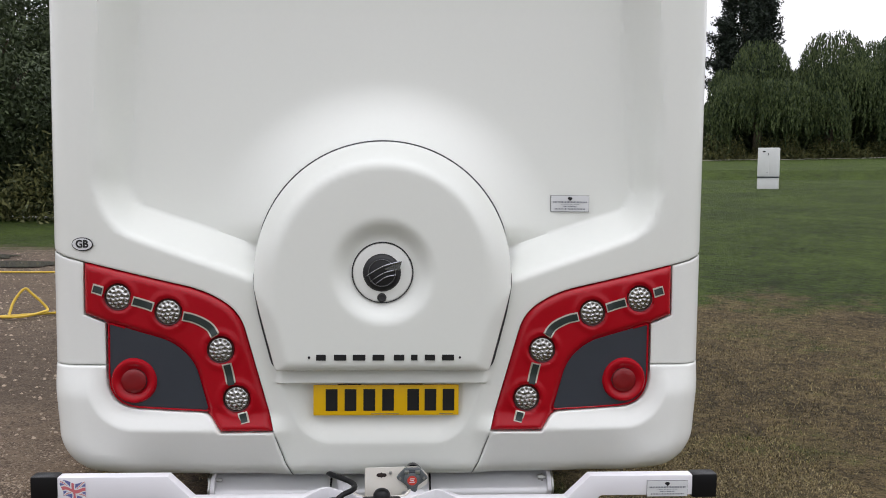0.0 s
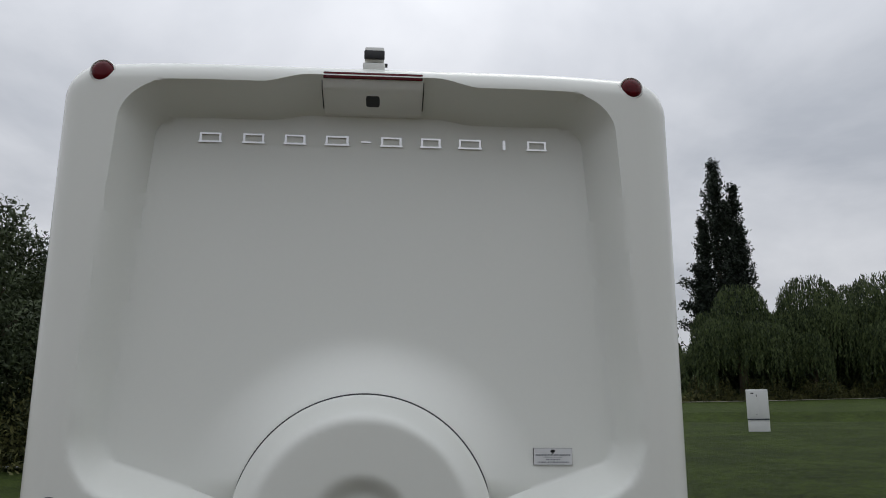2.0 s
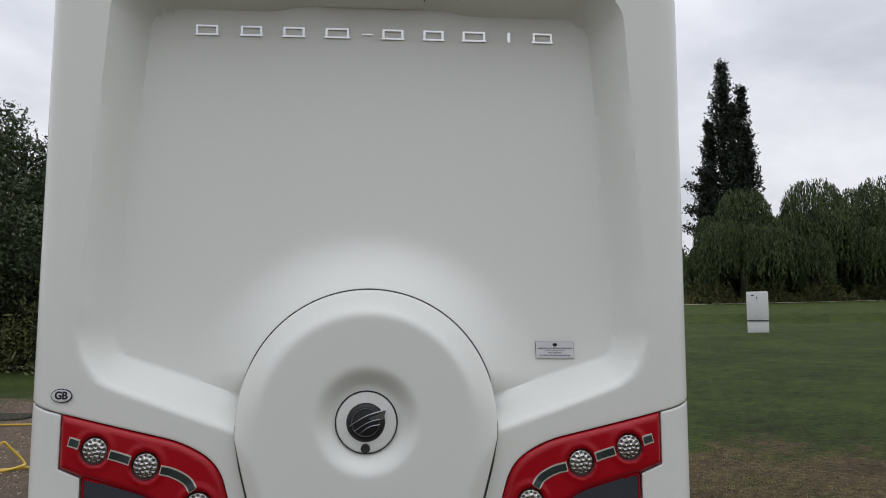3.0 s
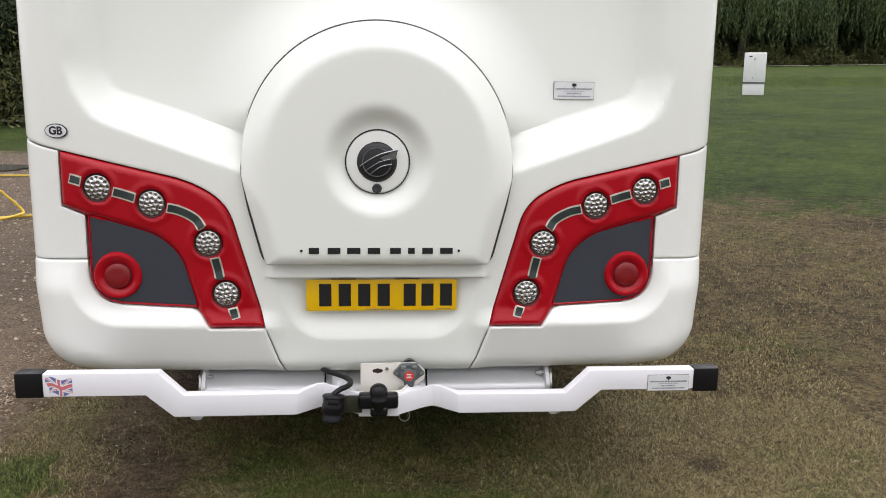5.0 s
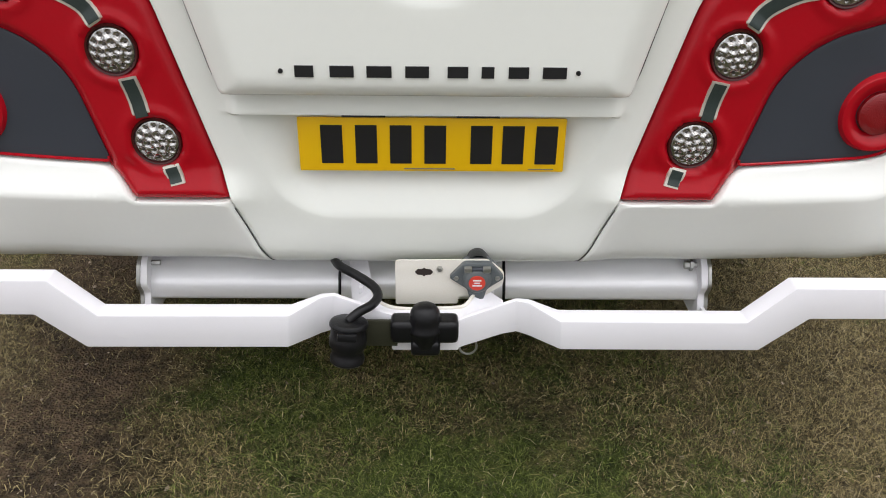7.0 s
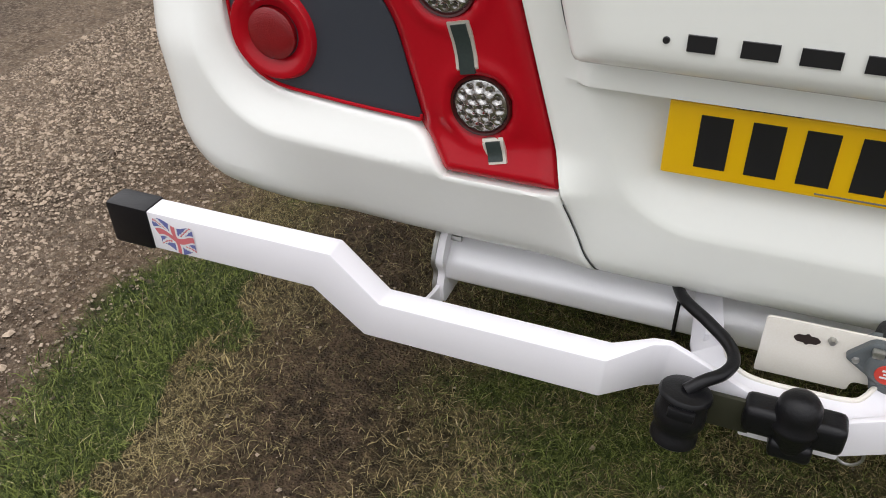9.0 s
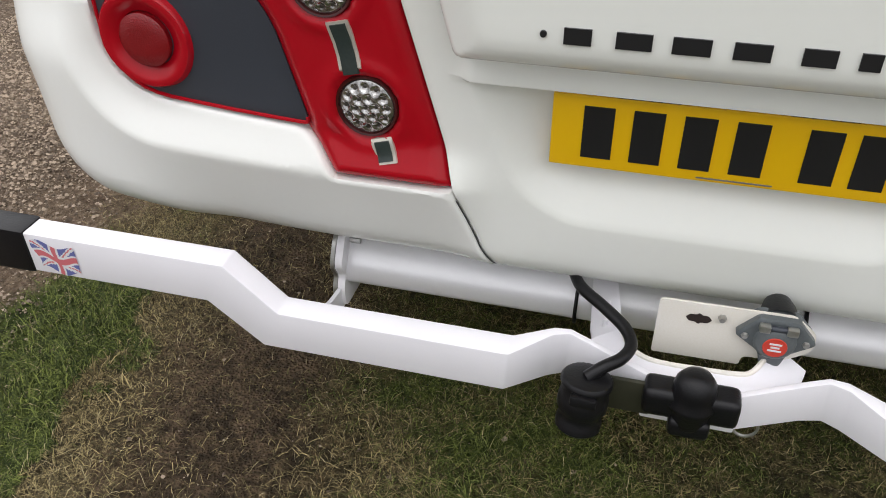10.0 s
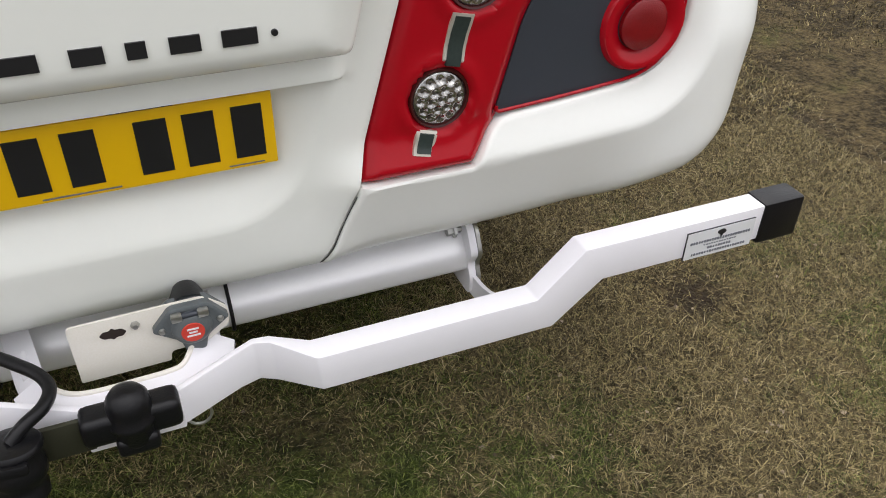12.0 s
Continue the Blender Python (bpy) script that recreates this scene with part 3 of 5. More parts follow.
STRIPS = [
    [(1.016, 1.126), (0.976, 1.116)],
    [(0.872, 1.085), (0.799, 1.064)],
    [(0.697, 1.034), (0.652, 1.022), (0.607, 0.997), (0.584, 0.964)],
    [(0.547, 0.866), (0.530, 0.787)],
    [(0.494, 0.692), (0.484, 0.655)],
]
for s in (1, -1):
    cluster = patch("tail_lamp_unit", flip(grown(cl_round, -0.0014), s), red_face, M_RED, motorhome, 0.009, 0.03, 0.004, (0.003, 0.008, 0.016), "glossy red lamp cluster with slate inset", 60, [p for by in (-0.004, -0.001, 0.0025, 0.006) for p in resample(flip(grown(SLATE_R, by), s), 0.007)])
    patch("slate_inset", flip(SLATE_R, s), slate_face, M_SLATE, cluster, 0.03, 0.008, 0.001, (0.004, 0.01), "dark slate plastic inset")
    loop = resample(flip(SLATE_R, s), 0.012)
    yy = slate_face(np.array([p[0] for p in loop]), np.array([p[1] for p in loop]))
    rim = [(x, y - 0.0005, z) for (x, z), y in zip(loop, yy)]
    rim = [p for p in rim if abs(p[0]) > 0.90 or p[2] < 0.712]
    start = max(range(len(rim)), key=lambda i: (Vector(rim[i]) - Vector(rim[i - 1])).length)
    rim = rim[start:] + rim[:start]
    part("inset_rim", tube_bm(rim, 0.0032, 6), M_RED, cluster, "thin red rim round the inset")
    for lx, lz in LAMPS:
        lamp_parts(cluster, s * lx, lz, s)
    for line in STRIPS:
        line = arc_points(line, 5)
        edge = ribbon("strip_edging", line, 0.036, 0.0015, M_SILVER, cluster, red_face, s, "pale silver edging")
        a, b = Vector(line[0]), Vector(line[1])
        short = list(line)
        short[0] = tuple(a + (b - a).normalized() * 0.004)
        a, b = Vector(line[-1]), Vector(line[-2])
        short[-1] = tuple(a + (b - a).normalized() * 0.004)
        ribbon("smoked_strip", short, 0.0245, 0.0035, M_STRIPE, edge, red_face, s, "smoked dark strip")
    y0 = float(slate_face(np.array([0.873]), np.array([0.800]))[0])
    ring_ob = part("reflector_ring", lathe_bm([(0.042, 0.004), (0.044, -0.004), (0.050, -0.007), (0.060, -0.014), (0.068, -0.017), (0.074, -0.0155), (0.079, -0.008), (0.081, 0.003)], 40, "y", (s * 0.873, y0, 0.800)), M_RED, cluster, "raised red reflector surround")
    part("fog_lens", lathe_bm([(0.0, -0.018), (0.02, -0.018), (0.037, -0.017), (0.0425, -0.013), (0.0425, 0.004)], 40, "y", (s * 0.873, y0, 0.800)), M_REDLENS, ring_ob, "round dark red reflector lens")

# ---- spare wheel cover ----
WC = (0.0, 1.198)


def cover_dist(x, z):
    ax = np.abs(x)
    circle = np.hypot(x - WC[0], np.maximum(z - WC[1], 0)) - 0.452
    nx, nz = 0.968, -0.25
    sides = (ax - 0.449) * nx + (z - 1.130) * nz
    return circle, sides, 0.846 - z


def cover_face(x, z):
    c, sd, b = cover_dist(x, z)
    k = np.clip(-np.maximum(c / 0.092, sd / 0.060), 0, 1)
    dome = np.interp(k, [0, 0.03, 0.08, 0.70, 0.86, 1.0], [0, 0.22, 0.30, 0.85, 0.95, 1.0])
    dome = np.minimum(dome, np.sqrt(np.maximum(0, 1 - (1 - np.clip(-b / 0.040, 0, 1)) ** 2)))
    back = mixed(-0.040, 0.034, smooth((z - 1.02) / 0.42))
    y = back - (0.085 + back) * dome
    r = np.hypot(x - WC[0], z - WC[1])
    return y + 0.037 * smooth((0.185 - r) / 0.075)


a0 = math.atan2(1.125 - 1.198, 0.446)
arc = [(0.452 * math.cos(t), 1.198 + 0.452 * math.sin(t)) for t in np.linspace(a0, math.pi - a0, 72)]
outline = fillet([(0.3755, 0.846)] + arc + [(-0.3755, 0.846)], [0.022] + [0] * len(arc) + [0.022], 5)
cover = patch("wheel_cover", outline, cover_face, M_GRP, motorhome, 0.014, 0.06, 0.004, (0.004, 0.01, 0.02, 0.032, 0.046), "white moulded spare wheel cover with a dished middle", 60)
outline = resample(outline, 0.02)
# gasket; its extra width at the lower sides is the gap's shadow, drawn dark
patch("cover_gasket_shade", grown(outline, [0.006 + 0.0075 * float(smooth((1.16 - z) / 0.14)) * float(smooth((z - 0.846) / 0.03)) for x, z in outline]), lambda x, z: rear(x, z) - 0.006, M_GASKET, cover, 0.012, 0.01, 0.001, (0.004, 0.009), "dark rubber gasket, widened at the lower sides to stand in for the shadow gap")
yb = float(cover_face(np.array([0.0]), np.array([1.198]))[0])
disc = part("badge_disc", lathe_bm([(0.0, -0.006), (0.09, -0.006), (0.1015, -0.004), (0.1035, 0.004)], 56, "y", (-0.003, yb, 1.193)), M_ABS, cover, "round white badge disc")
part("disc_seam", lathe_bm([(0.1030, -0.005), (0.1065, -0.006), (0.1080, 0.004)], 56, "y", (-0.003, yb, 1.193)), M_GASKET, cover)
part("badge", lathe_bm([(0.0, -0.020), (0.05, -0.019), (0.060, -0.015), (0.066, -0.006)], 48, "y", (-0.005, yb, 1.193)), M_INK, disc, "round black badge")
part("badge_rim", lathe_bm([(0.044, -0.019), (0.0455, -0.0215), (0.0470, -0.0215), (0.0485, -0.019)], 48, "y", (-0.005, yb, 1.193)), M_BADGE, disc, "thin chrome ring")
for (xa, za), (xb, zb), w in (((-0.062, 1.180), (0.058, 1.232), 0.0045), ((-0.045, 1.163), (0.050, 1.205), 0.0028), ((-0.030, 1.152), (0.044, 1.186), 0.0028)):
    pts = spline([(xa, yb - 0.021, za), ((xa + xb) / 2, yb - 0.029, (za + zb) / 2 + 0.010), (xb, yb - 0.023, zb)], 6)
    part("badge_wing", tube_bm(pts, w, 6, [w * (0.25 + 0.75 * i / (len(pts) - 1)) for i in range(len(pts))]), M_BADGE, disc, "chrome swoosh")
bm = bmesh.new()
for q in ((0.004, 1.208), (0.064, 1.236), (0.056, 1.205), (0.02, 1.198)):
    bm.verts.new((q[0], yb - 0.026, q[1]))
top_face = bm.faces.new(list(bm.verts))
back = bmesh.ops.extrude_face_region(bm, geom=[top_face])
for v in [g for g in back["geom"] if isinstance(g, bmesh.types.BMVert)]:
    v.co.y += 0.008
part("badge_blade", bm, M_BADGE, disc, "chrome blade", True, 20)
part("lock", lathe_bm([(0.0, -0.010), (0.007, -0.010), (0.010, -0.013), (0.0145, -0.012), (0.0165, -0.005)], 24, "y", (-0.005, yb, 1.106)), M_GASKET, disc, "black barrel lock")


# ---- lettering and badges as plain shapes ----
def bar_on(name, x, z, w, h, surf, mat, parent, deep=0.003, label="", tilt=0.0, y=None):
    yy = float(surf(np.array([x]), np.array([z]))[0]) if y is None else y
    bm = box_bm(-w / 2, w / 2, -deep, 0.002, -h / 2, h / 2)
    bmesh.ops.transform(bm, matrix=Matrix.Translation((x, yy, z)) @ Matrix.Rotation(tilt, 4, "Y"), verts=bm.verts)
    return part(name, bm, mat, parent, label, False)


# model name on the wheel cover: a row of plain dark bars between two dots
for xa, xb in ((-0.232, -0.192), (-0.172, -0.121), (-0.108, -0.055), (-0.040, 0.010), (0.034, 0.078), (0.095, 0.122), (0.141, 0.184), (0.200, 0.251)):
    bar_on("name_bar", (xa + xb) / 2, 0.902, (xb - xa) * 0.82, 0.020, cover_face, M_INK, cover, 0.003)
for x in (-0.253, 0.267):
    y = float(cover_face(np.array([x]), np.array([0.902]))[0])
    part("name_dot", lathe_bm([(0.0, -0.003), (0.004, -0.003), (0.0048, 0.002)], 16, "y", (x, y, 0.902)), M_INK, cover)
# maker's name high on the panel: raised chrome bars
for x, w in ((-0.639, 0.092), (-0.470, 0.090), (-0.307, 0.090), (-0.140, 0.099), (0.077, 0.090), (0.236, 0.087), (0.395, 0.097), (0.534, 0.012), (0.668, 0.085)):
    for dz in (0.017, -0.017):
        bar_on("chrome_bar", x, 2.660 + dz, w * (0.92 if dz > 0 else 1.0), 0.007, rear, M_MARK, motorhome, 0.007)
    for sx in (-1, 1):
        if w > 0.05:
            bar_on("chrome_bar", x + sx * (w / 2 - 0.008), 2.660, 0.009, 0.0275, rear, M_MARK, motorhome, 0.007)
    if w < 0.05:
        bar_on("chrome_bar", x, 2.660, w, 0.0275, rear, M_MARK, motorhome, 0.007)
bar_on("chrome_bar", -0.023, 2.658, 0.040, 0.006, rear, M_MARK, motorhome, 0.006)

# registration plate with plain bars in place of its characters
PLATE = (0.012, 0.728)
plate = part("number_plate", box_bm(PLATE[0] - 0.26, PLATE[0] + 0.26, 0.010, 0.016, PLATE[1] - 0.0555, PLATE[1] + 0.0555, 0.003), M_YELLOW, motorhome, "yellow registration plate")
for x in (-0.195, -0.128, -0.061, 0.006, 0.096, 0.158, 0.223):
    bar_on("plate_bar", PLATE[0] + x, PLATE[1] + 0.001, 0.042, 0.079, None, M_INK, plate, 0.001, "", 0, 0.0095)
bar_on("plate_bar", PLATE[0] - 0.005, PLATE[1] - 0.0495, 0.10, 0.0018, None, M_GREYINK, plate, 0.001, "", 0, 0.0095)
bar_on("plate_bar", PLATE[0] + 0.215, PLATE[1] - 0.0495, 0.05, 0.0014, None, M_GREYINK, plate, 0.001, "", 0, 0.0095)
for x in (-0.12, 0.10):
    part("plate_lamp", box_bm(x - 0.042, x + 0.042, 0.0105, 0.0145, 0.7835, 0.7865, 0.0005), M_GASKET, motorhome, "slim black plate lamp")

# oval country sticker
y = float(rear(np.array([-1.052]), np.array([1.279]))[0])


slope = math.atan(0.32 * (1.06 - 0.55)) + 0.03


def oval(name, w, h, y, mat, parent, label=""):
    bm = lathe_bm([(0.0, -0.001), (0.97, -0.001), (1.0, 0.0015)], 40)
    bmesh.ops.transform(bm, matrix=Matrix.Translation((-1.052, y, 1.279)) @ Matrix.Rotation(-slope, 4, "Z") @ Matrix.Diagonal((w / 2, 1, h / 2, 1)), verts=bm.verts)
    return part(name, bm, mat, parent, label)


badge = oval("country_sticker", 0.080, 0.048, y - 0.004, M_INK, motorhome, "oval black and white country sticker reading GB")
oval("sticker_face", 0.074, 0.042, y - 0.0055, M_PALE, badge)


def lettering(text, at, size, mat, parent, stretch=1.0, name="lettering", bold=0.0, turn=0.0):
    cu = bpy.data.curves.new(name, "FONT")
    cu.body, cu.size, cu.align_x, cu.align_y, cu.extrude, cu.offset = text, size, "CENTER", "CENTER", 0.0008, bold
    tmp = new(name, cu)
    me = bpy.data.meshes.new_from_object(tmp.evaluated_get(bpy.context.evaluated_depsgraph_get()))
    bpy.data.objects.remove(tmp)
    me.transform(Matrix.Translation(at) @ Matrix.Rotation(turn, 4, "Z") @ Matrix.Rotation(radians(90), 4, "X") @ Matrix.Diagonal((stretch, 1, 1, 1)))
    me.materials.clear()
    me.materials.append(mat)
    ob = new(name, me)
    ob.parent = parent
    return ob


lettering("GB", (-1.052, y - 0.007, 1.279), 0.036, M_INK, badge, 1.0, "lettering", 0.0012, -slope)

# dealer sticker on the panel
y = float(np.min(rear(np.array([0.62, 0.69, 0.76, 0.69]), np.array([1.40, 1.43, 1.43, 1.46])))) - 0.001
sticker = part("dealer_sticker", box_bm(0.621, 0.766, y - 0.0015, y + 0.004, 1.405, 1.466), M_INK, motorhome, "small white dealer sticker with dark border", False)
part("sticker_face", box_bm(0.622, 0.765, y - 0.0025, y, 1.406, 1.465), M_PALE, sticker, "", False)


def sticker_print(face, x0, x1, z0, z1, y):
    w, h, c = x1 - x0, z1 - z0, (x0 + x1) / 2
    bm = lathe_bm([(0.0, -0.001), (0.9, -0.001), (1.0, 0.001)], 14)
    bmesh.ops.transform(bm, matrix=Matrix.Translation((c, y, z0 + h * 0.83)) @ Matrix.Diagonal((w * 0.065, 1, h * 0.10, 1)), verts=bm.verts)
    part("tree_mark", bm, M_INK, face)
    bar_on("tree_mark", c, z0 + h * 0.72, w * 0.025, h * 0.10, None, M_INK, face, 0.001, "", 0, y)
    for k, (fx, fz, fw, fh) in enumerate(((0.5, 0.60, 0.90, 0.085), (0.5, 0.46, 0.5, 0.03), (0.5, 0.32, 0.36, 0.07), (0.5, 0.16, 0.82, 0.075))):
        cells = max(4, int(26 * fw))
        rr = random.Random(k)
        for i in range(cells):
            cw = fw * w / cells
            bar_on("print_bar", x0 + w * (fx - fw / 2) + cw * (i + 0.5), z0 + h * fz, cw * rr.uniform(0.35, 0.7), h * fh, None, M_GREYINK, face, 0.0008, "", 0, y)


sticker_print(sticker, 0.622, 0.765, 1.406, 1.465, y - 0.003)

# high-level brake light housing, marker lamps and the reversing camera
hb = bmesh.new()
prof = fillet([(0.020, 2.874), (0.018, 2.846), (0.040, 2.812), (0.183, 2.768), (0.26, 2.768), (0.26, 2.874)], [0.004, 0.004, 0.012, 0.004, 0, 0], 4)
ends = [[hb.verts.new((x, y, z)) for y, z in prof] for x in (-0.192, 0.196)]
for i in range(len(prof)):
    hb.faces.new((ends[0][i], ends[0][i - 1], ends[1][i - 1], ends[1][i]))
hb.faces.new(ends[0])
hb.faces.new(ends[1][::-1])
house = part("brake_light_housing", hb, M_ABS, motorhome, "white high-level brake light housing", True, 25)
for x in (-0.1935, 0.1975):
    seam = tube_bm([(x, 0.150, 2.777), (x, 0.050, 2.808), (x, 0.024, 2.840)], 0.0022, 6)
    part("housing_seam", seam, M_GASKET, house, "dark joint beside the housing")
part("brake_lens", box_bm(-0.189, 0.193, 0.010, 0.03, 2.846, 2.871, 0.004), M_REDDARK, house, "long dark red brake lens")
slot = fillet([(-0.026, 2.782), (0.028, 2.782), (0.028, 2.801), (-0.026, 2.801)], 0.007, 4)
patch("housing_opening", slot, lambda x, z: 0.040 + (2.812 - z) * 3.25 - 0.004, M_INK, house, 0.02, 0.003, 0, (0.003,), "dark slot")
for s in (1, -1):
    yy = float(rear(np.array([s * 1.022]), np.array([2.855]))[0])
    mk = part("marker_lamp", lathe_bm([(0.0, -0.016), (0.02, -0.015), (0.034, -0.011), (0.041, -0.003), (0.042, 0.008)], 32, "y", (s * 1.022, yy, 2.855)), M_REDDARK, motorhome, "round red marker lamp")
    part("lamp_surround", lathe_bm([(0.041, -0.002), (0.045, -0.006), (0.049, 0.0), (0.05, 0.014)], 32, "y", (s * 1.022, yy, 2.855)), M_ABS, mk, "white lamp surround")
rc = part("reversing_camera", box_bm(-0.034, 0.042, 0.06, 0.14, 2.940, 3.004, 0.006), M_ABS, motorhome, "white roof reversing camera with black front")
part("camera_front", box_bm(-0.036, 0.044, 0.046, 0.064, 2.950, 2.984, 0.004), M_INK, rc, "black camera face")
part("camera_foot", box_bm(-0.040, 0.046, 0.055, 0.15, 2.905, 2.935, 0.005), M_ABS, rc)
part("camera_knob", lathe_bm([(0.0, -0.046), (0.008, -0.046), (0.008, 0.052), (0.0, 0.052)], 12, "x", (0.004, 0.1, 2.945)), M_INK, rc)

# ---- rear wheels, under the floor ----
for s in (1, -1):
    tyre = part("wheel", lathe_bm([(0.20, -0.10), (0.31, -0.10), (0.335, -0.08), (0.335, 0.08), (0.31, 0.10), (0.20, 0.10)], 32, "x", (s * 0.92, 2.3, 0.335)), M_TYRE, motorhome, "black rear tyre")
    part("rim", lathe_bm([(0.0, -0.03), (0.1, -0.05), (0.2, -0.09), (0.2, 0.09), (0.1, 0.05), (0.0, 0.03)], 24, "x", (s * 0.92, 2.3, 0.335)), M_STEEL, tyre)
    tyre = part("wheel", lathe_bm([(0.20, -0.10), (0.31, -0.10), (0.335, -0.08), (0.335, 0.08), (0.31, 0.10), (0.20, 0.10)], 32, "x", (s * 0.92, 5.9, 0.335)), M_TYRE, motorhome, "black front tyre")

# ---- bumper bar, tow bar and their fittings ----
def loft_bar(stations):
    """A box section through stations of (x, y_front, depth, z_top, z_bottom)."""
    bm = bmesh.new()
    rows = []
    for x0, x1, yf, dp, zt, zb in stations:
        rows.append([bm.verts.new(p) for p in ((x0, yf, zt), (x0, yf + dp, zt), (x1, yf + dp, zb), (x1, yf, zb))])
    for a, b in zip(rows, rows[1:]):
        for k in range(4):
            bm.faces.new((a[k], a[(k + 1) % 4], b[(k + 1) % 4], b[k]))
    bm.faces.new(rows[0][::-1])
    bm.faces.new(rows[-1])
    bmesh.ops.recalc_face_normals(bm, faces=bm.faces)
    edges = [e for e in bm.edges if e.calc_face_angle(0) > 0.25]
    bmesh.ops.bevel(bm, geom=edges, offset=0.003, segments=2, profile=0.6, affect="EDGES")
    return bm


FRONT = -0.147
half_bar = [(1.105, 1.105, FRONT, 0.045, 0.496, 0.419), (0.719, 0.759, FRONT, 0.045, 0.496, 0.419), (0.637, 0.671, FRONT, 0.045, 0.417, 0.343), (0.267, 0.272, FRONT, 0.045, 0.418, 0.344),
            (0.208, 0.211, -0.105, 0.018, 0.434, 0.349), (0.183, 0.187, -0.096, 0.012, 0.434, 0.352), (0.153, 0.157, -0.102, 0.012, 0.426, 0.350), (0.063, 0.068, -0.128, 0.012, 0.407, 0.334)]
stations = [(a, b, yf, dp, zt + 0.003, zb + 0.010) for a, b, yf, dp, zt, zb in half_bar] + [(-a, -b, yf, dp, zt + 0.014, zb + 0.014) for a, b, yf, dp, zt, zb in half_bar[::-1]]
bar = part("bumper_bar", loft_bar(stations), M_POWDER, motorhome, "white powder-coated rear bumper bar with stepped arms")
for s in (1, -1):
    lift = 0.003 if s > 0 else 0.014
    part("end_cap", box_bm(min(s * 1.079, s * 1.168), max(s * 1.079, s * 1.168), FRONT - 0.004, FRONT + 0.049, 0.416 + lift, 0.500 + lift, 0.007), M_BLACK, bar, "black plastic end cap")
label_ob = part("dealer_sticker", box_bm(0.9192, 1.0638, FRONT - 0.0025, FRONT + 0.002, 0.4242, 0.4808), M_INK, bar, "white dealer sticker on the bar", False)
part("sticker_face", box_bm(0.920, 1.063, FRONT - 0.0035, FRONT - 0.001, 0.425, 0.480), M_PALE, label_ob, "", False)
sticker_print(label_ob, 0.920, 1.063, 0.425, 0.480, FRONT - 0.004)
# flag sticker: a waving flag of coloured strips
def flag_colour(u, v):
    """Which print a place of the flag has: 0 white, 1 red, 2 blue."""
    x, z = (u - 0.5) * 1.7, v - 0.5
    if abs(x) < 0.10 or abs(z) < 0.10:
        return 1
    if abs(x) < 0.17 or abs(z) < 0.17:
        return 0
    off = (abs(x) * 0.59 - abs(z)) * (1 if x * z > 0 else -1)
    if -0.055 < off < 0.0:
        return 1
    return 0 if abs(off) < 0.11 else 2


bm = bmesh.new()
cols, rows_n = 40, 28
net = []
for a in range(cols + 1):
    u = a / cols
    col = []
    for b in range(rows_n + 1):
        v = b / rows_n
        tall = 0.056 - 0.010 * abs(u - 0.45)
        x = -1.066 + 0.078 * u + 0.006 * math.sin(5 * v + 0.6) * (1 - u)
        z = 0.471 + tall * (v - 0.5) + 0.0055 * math.sin(7.5 * u + 0.4) - 0.006 * u
        col.append(bm.verts.new((x, FRONT - 0.0012, z)))
    net.append(col)
for a in range(cols):
    for b in range(rows_n):
        f = bm.faces.new((net[a][b], net[a + 1][b], net[a + 1][b + 1], net[a][b + 1]))
        f.material_index = flag_colour((a + 0.5) / cols, (b + 0.5) / rows_n)
flag = part("flag_sticker", bm, M_PALE, bar, "waving red, white and blue flag sticker", False)
for m in (M_REDPRINT, M_BLUE):
    flag.data.materials.append(m)

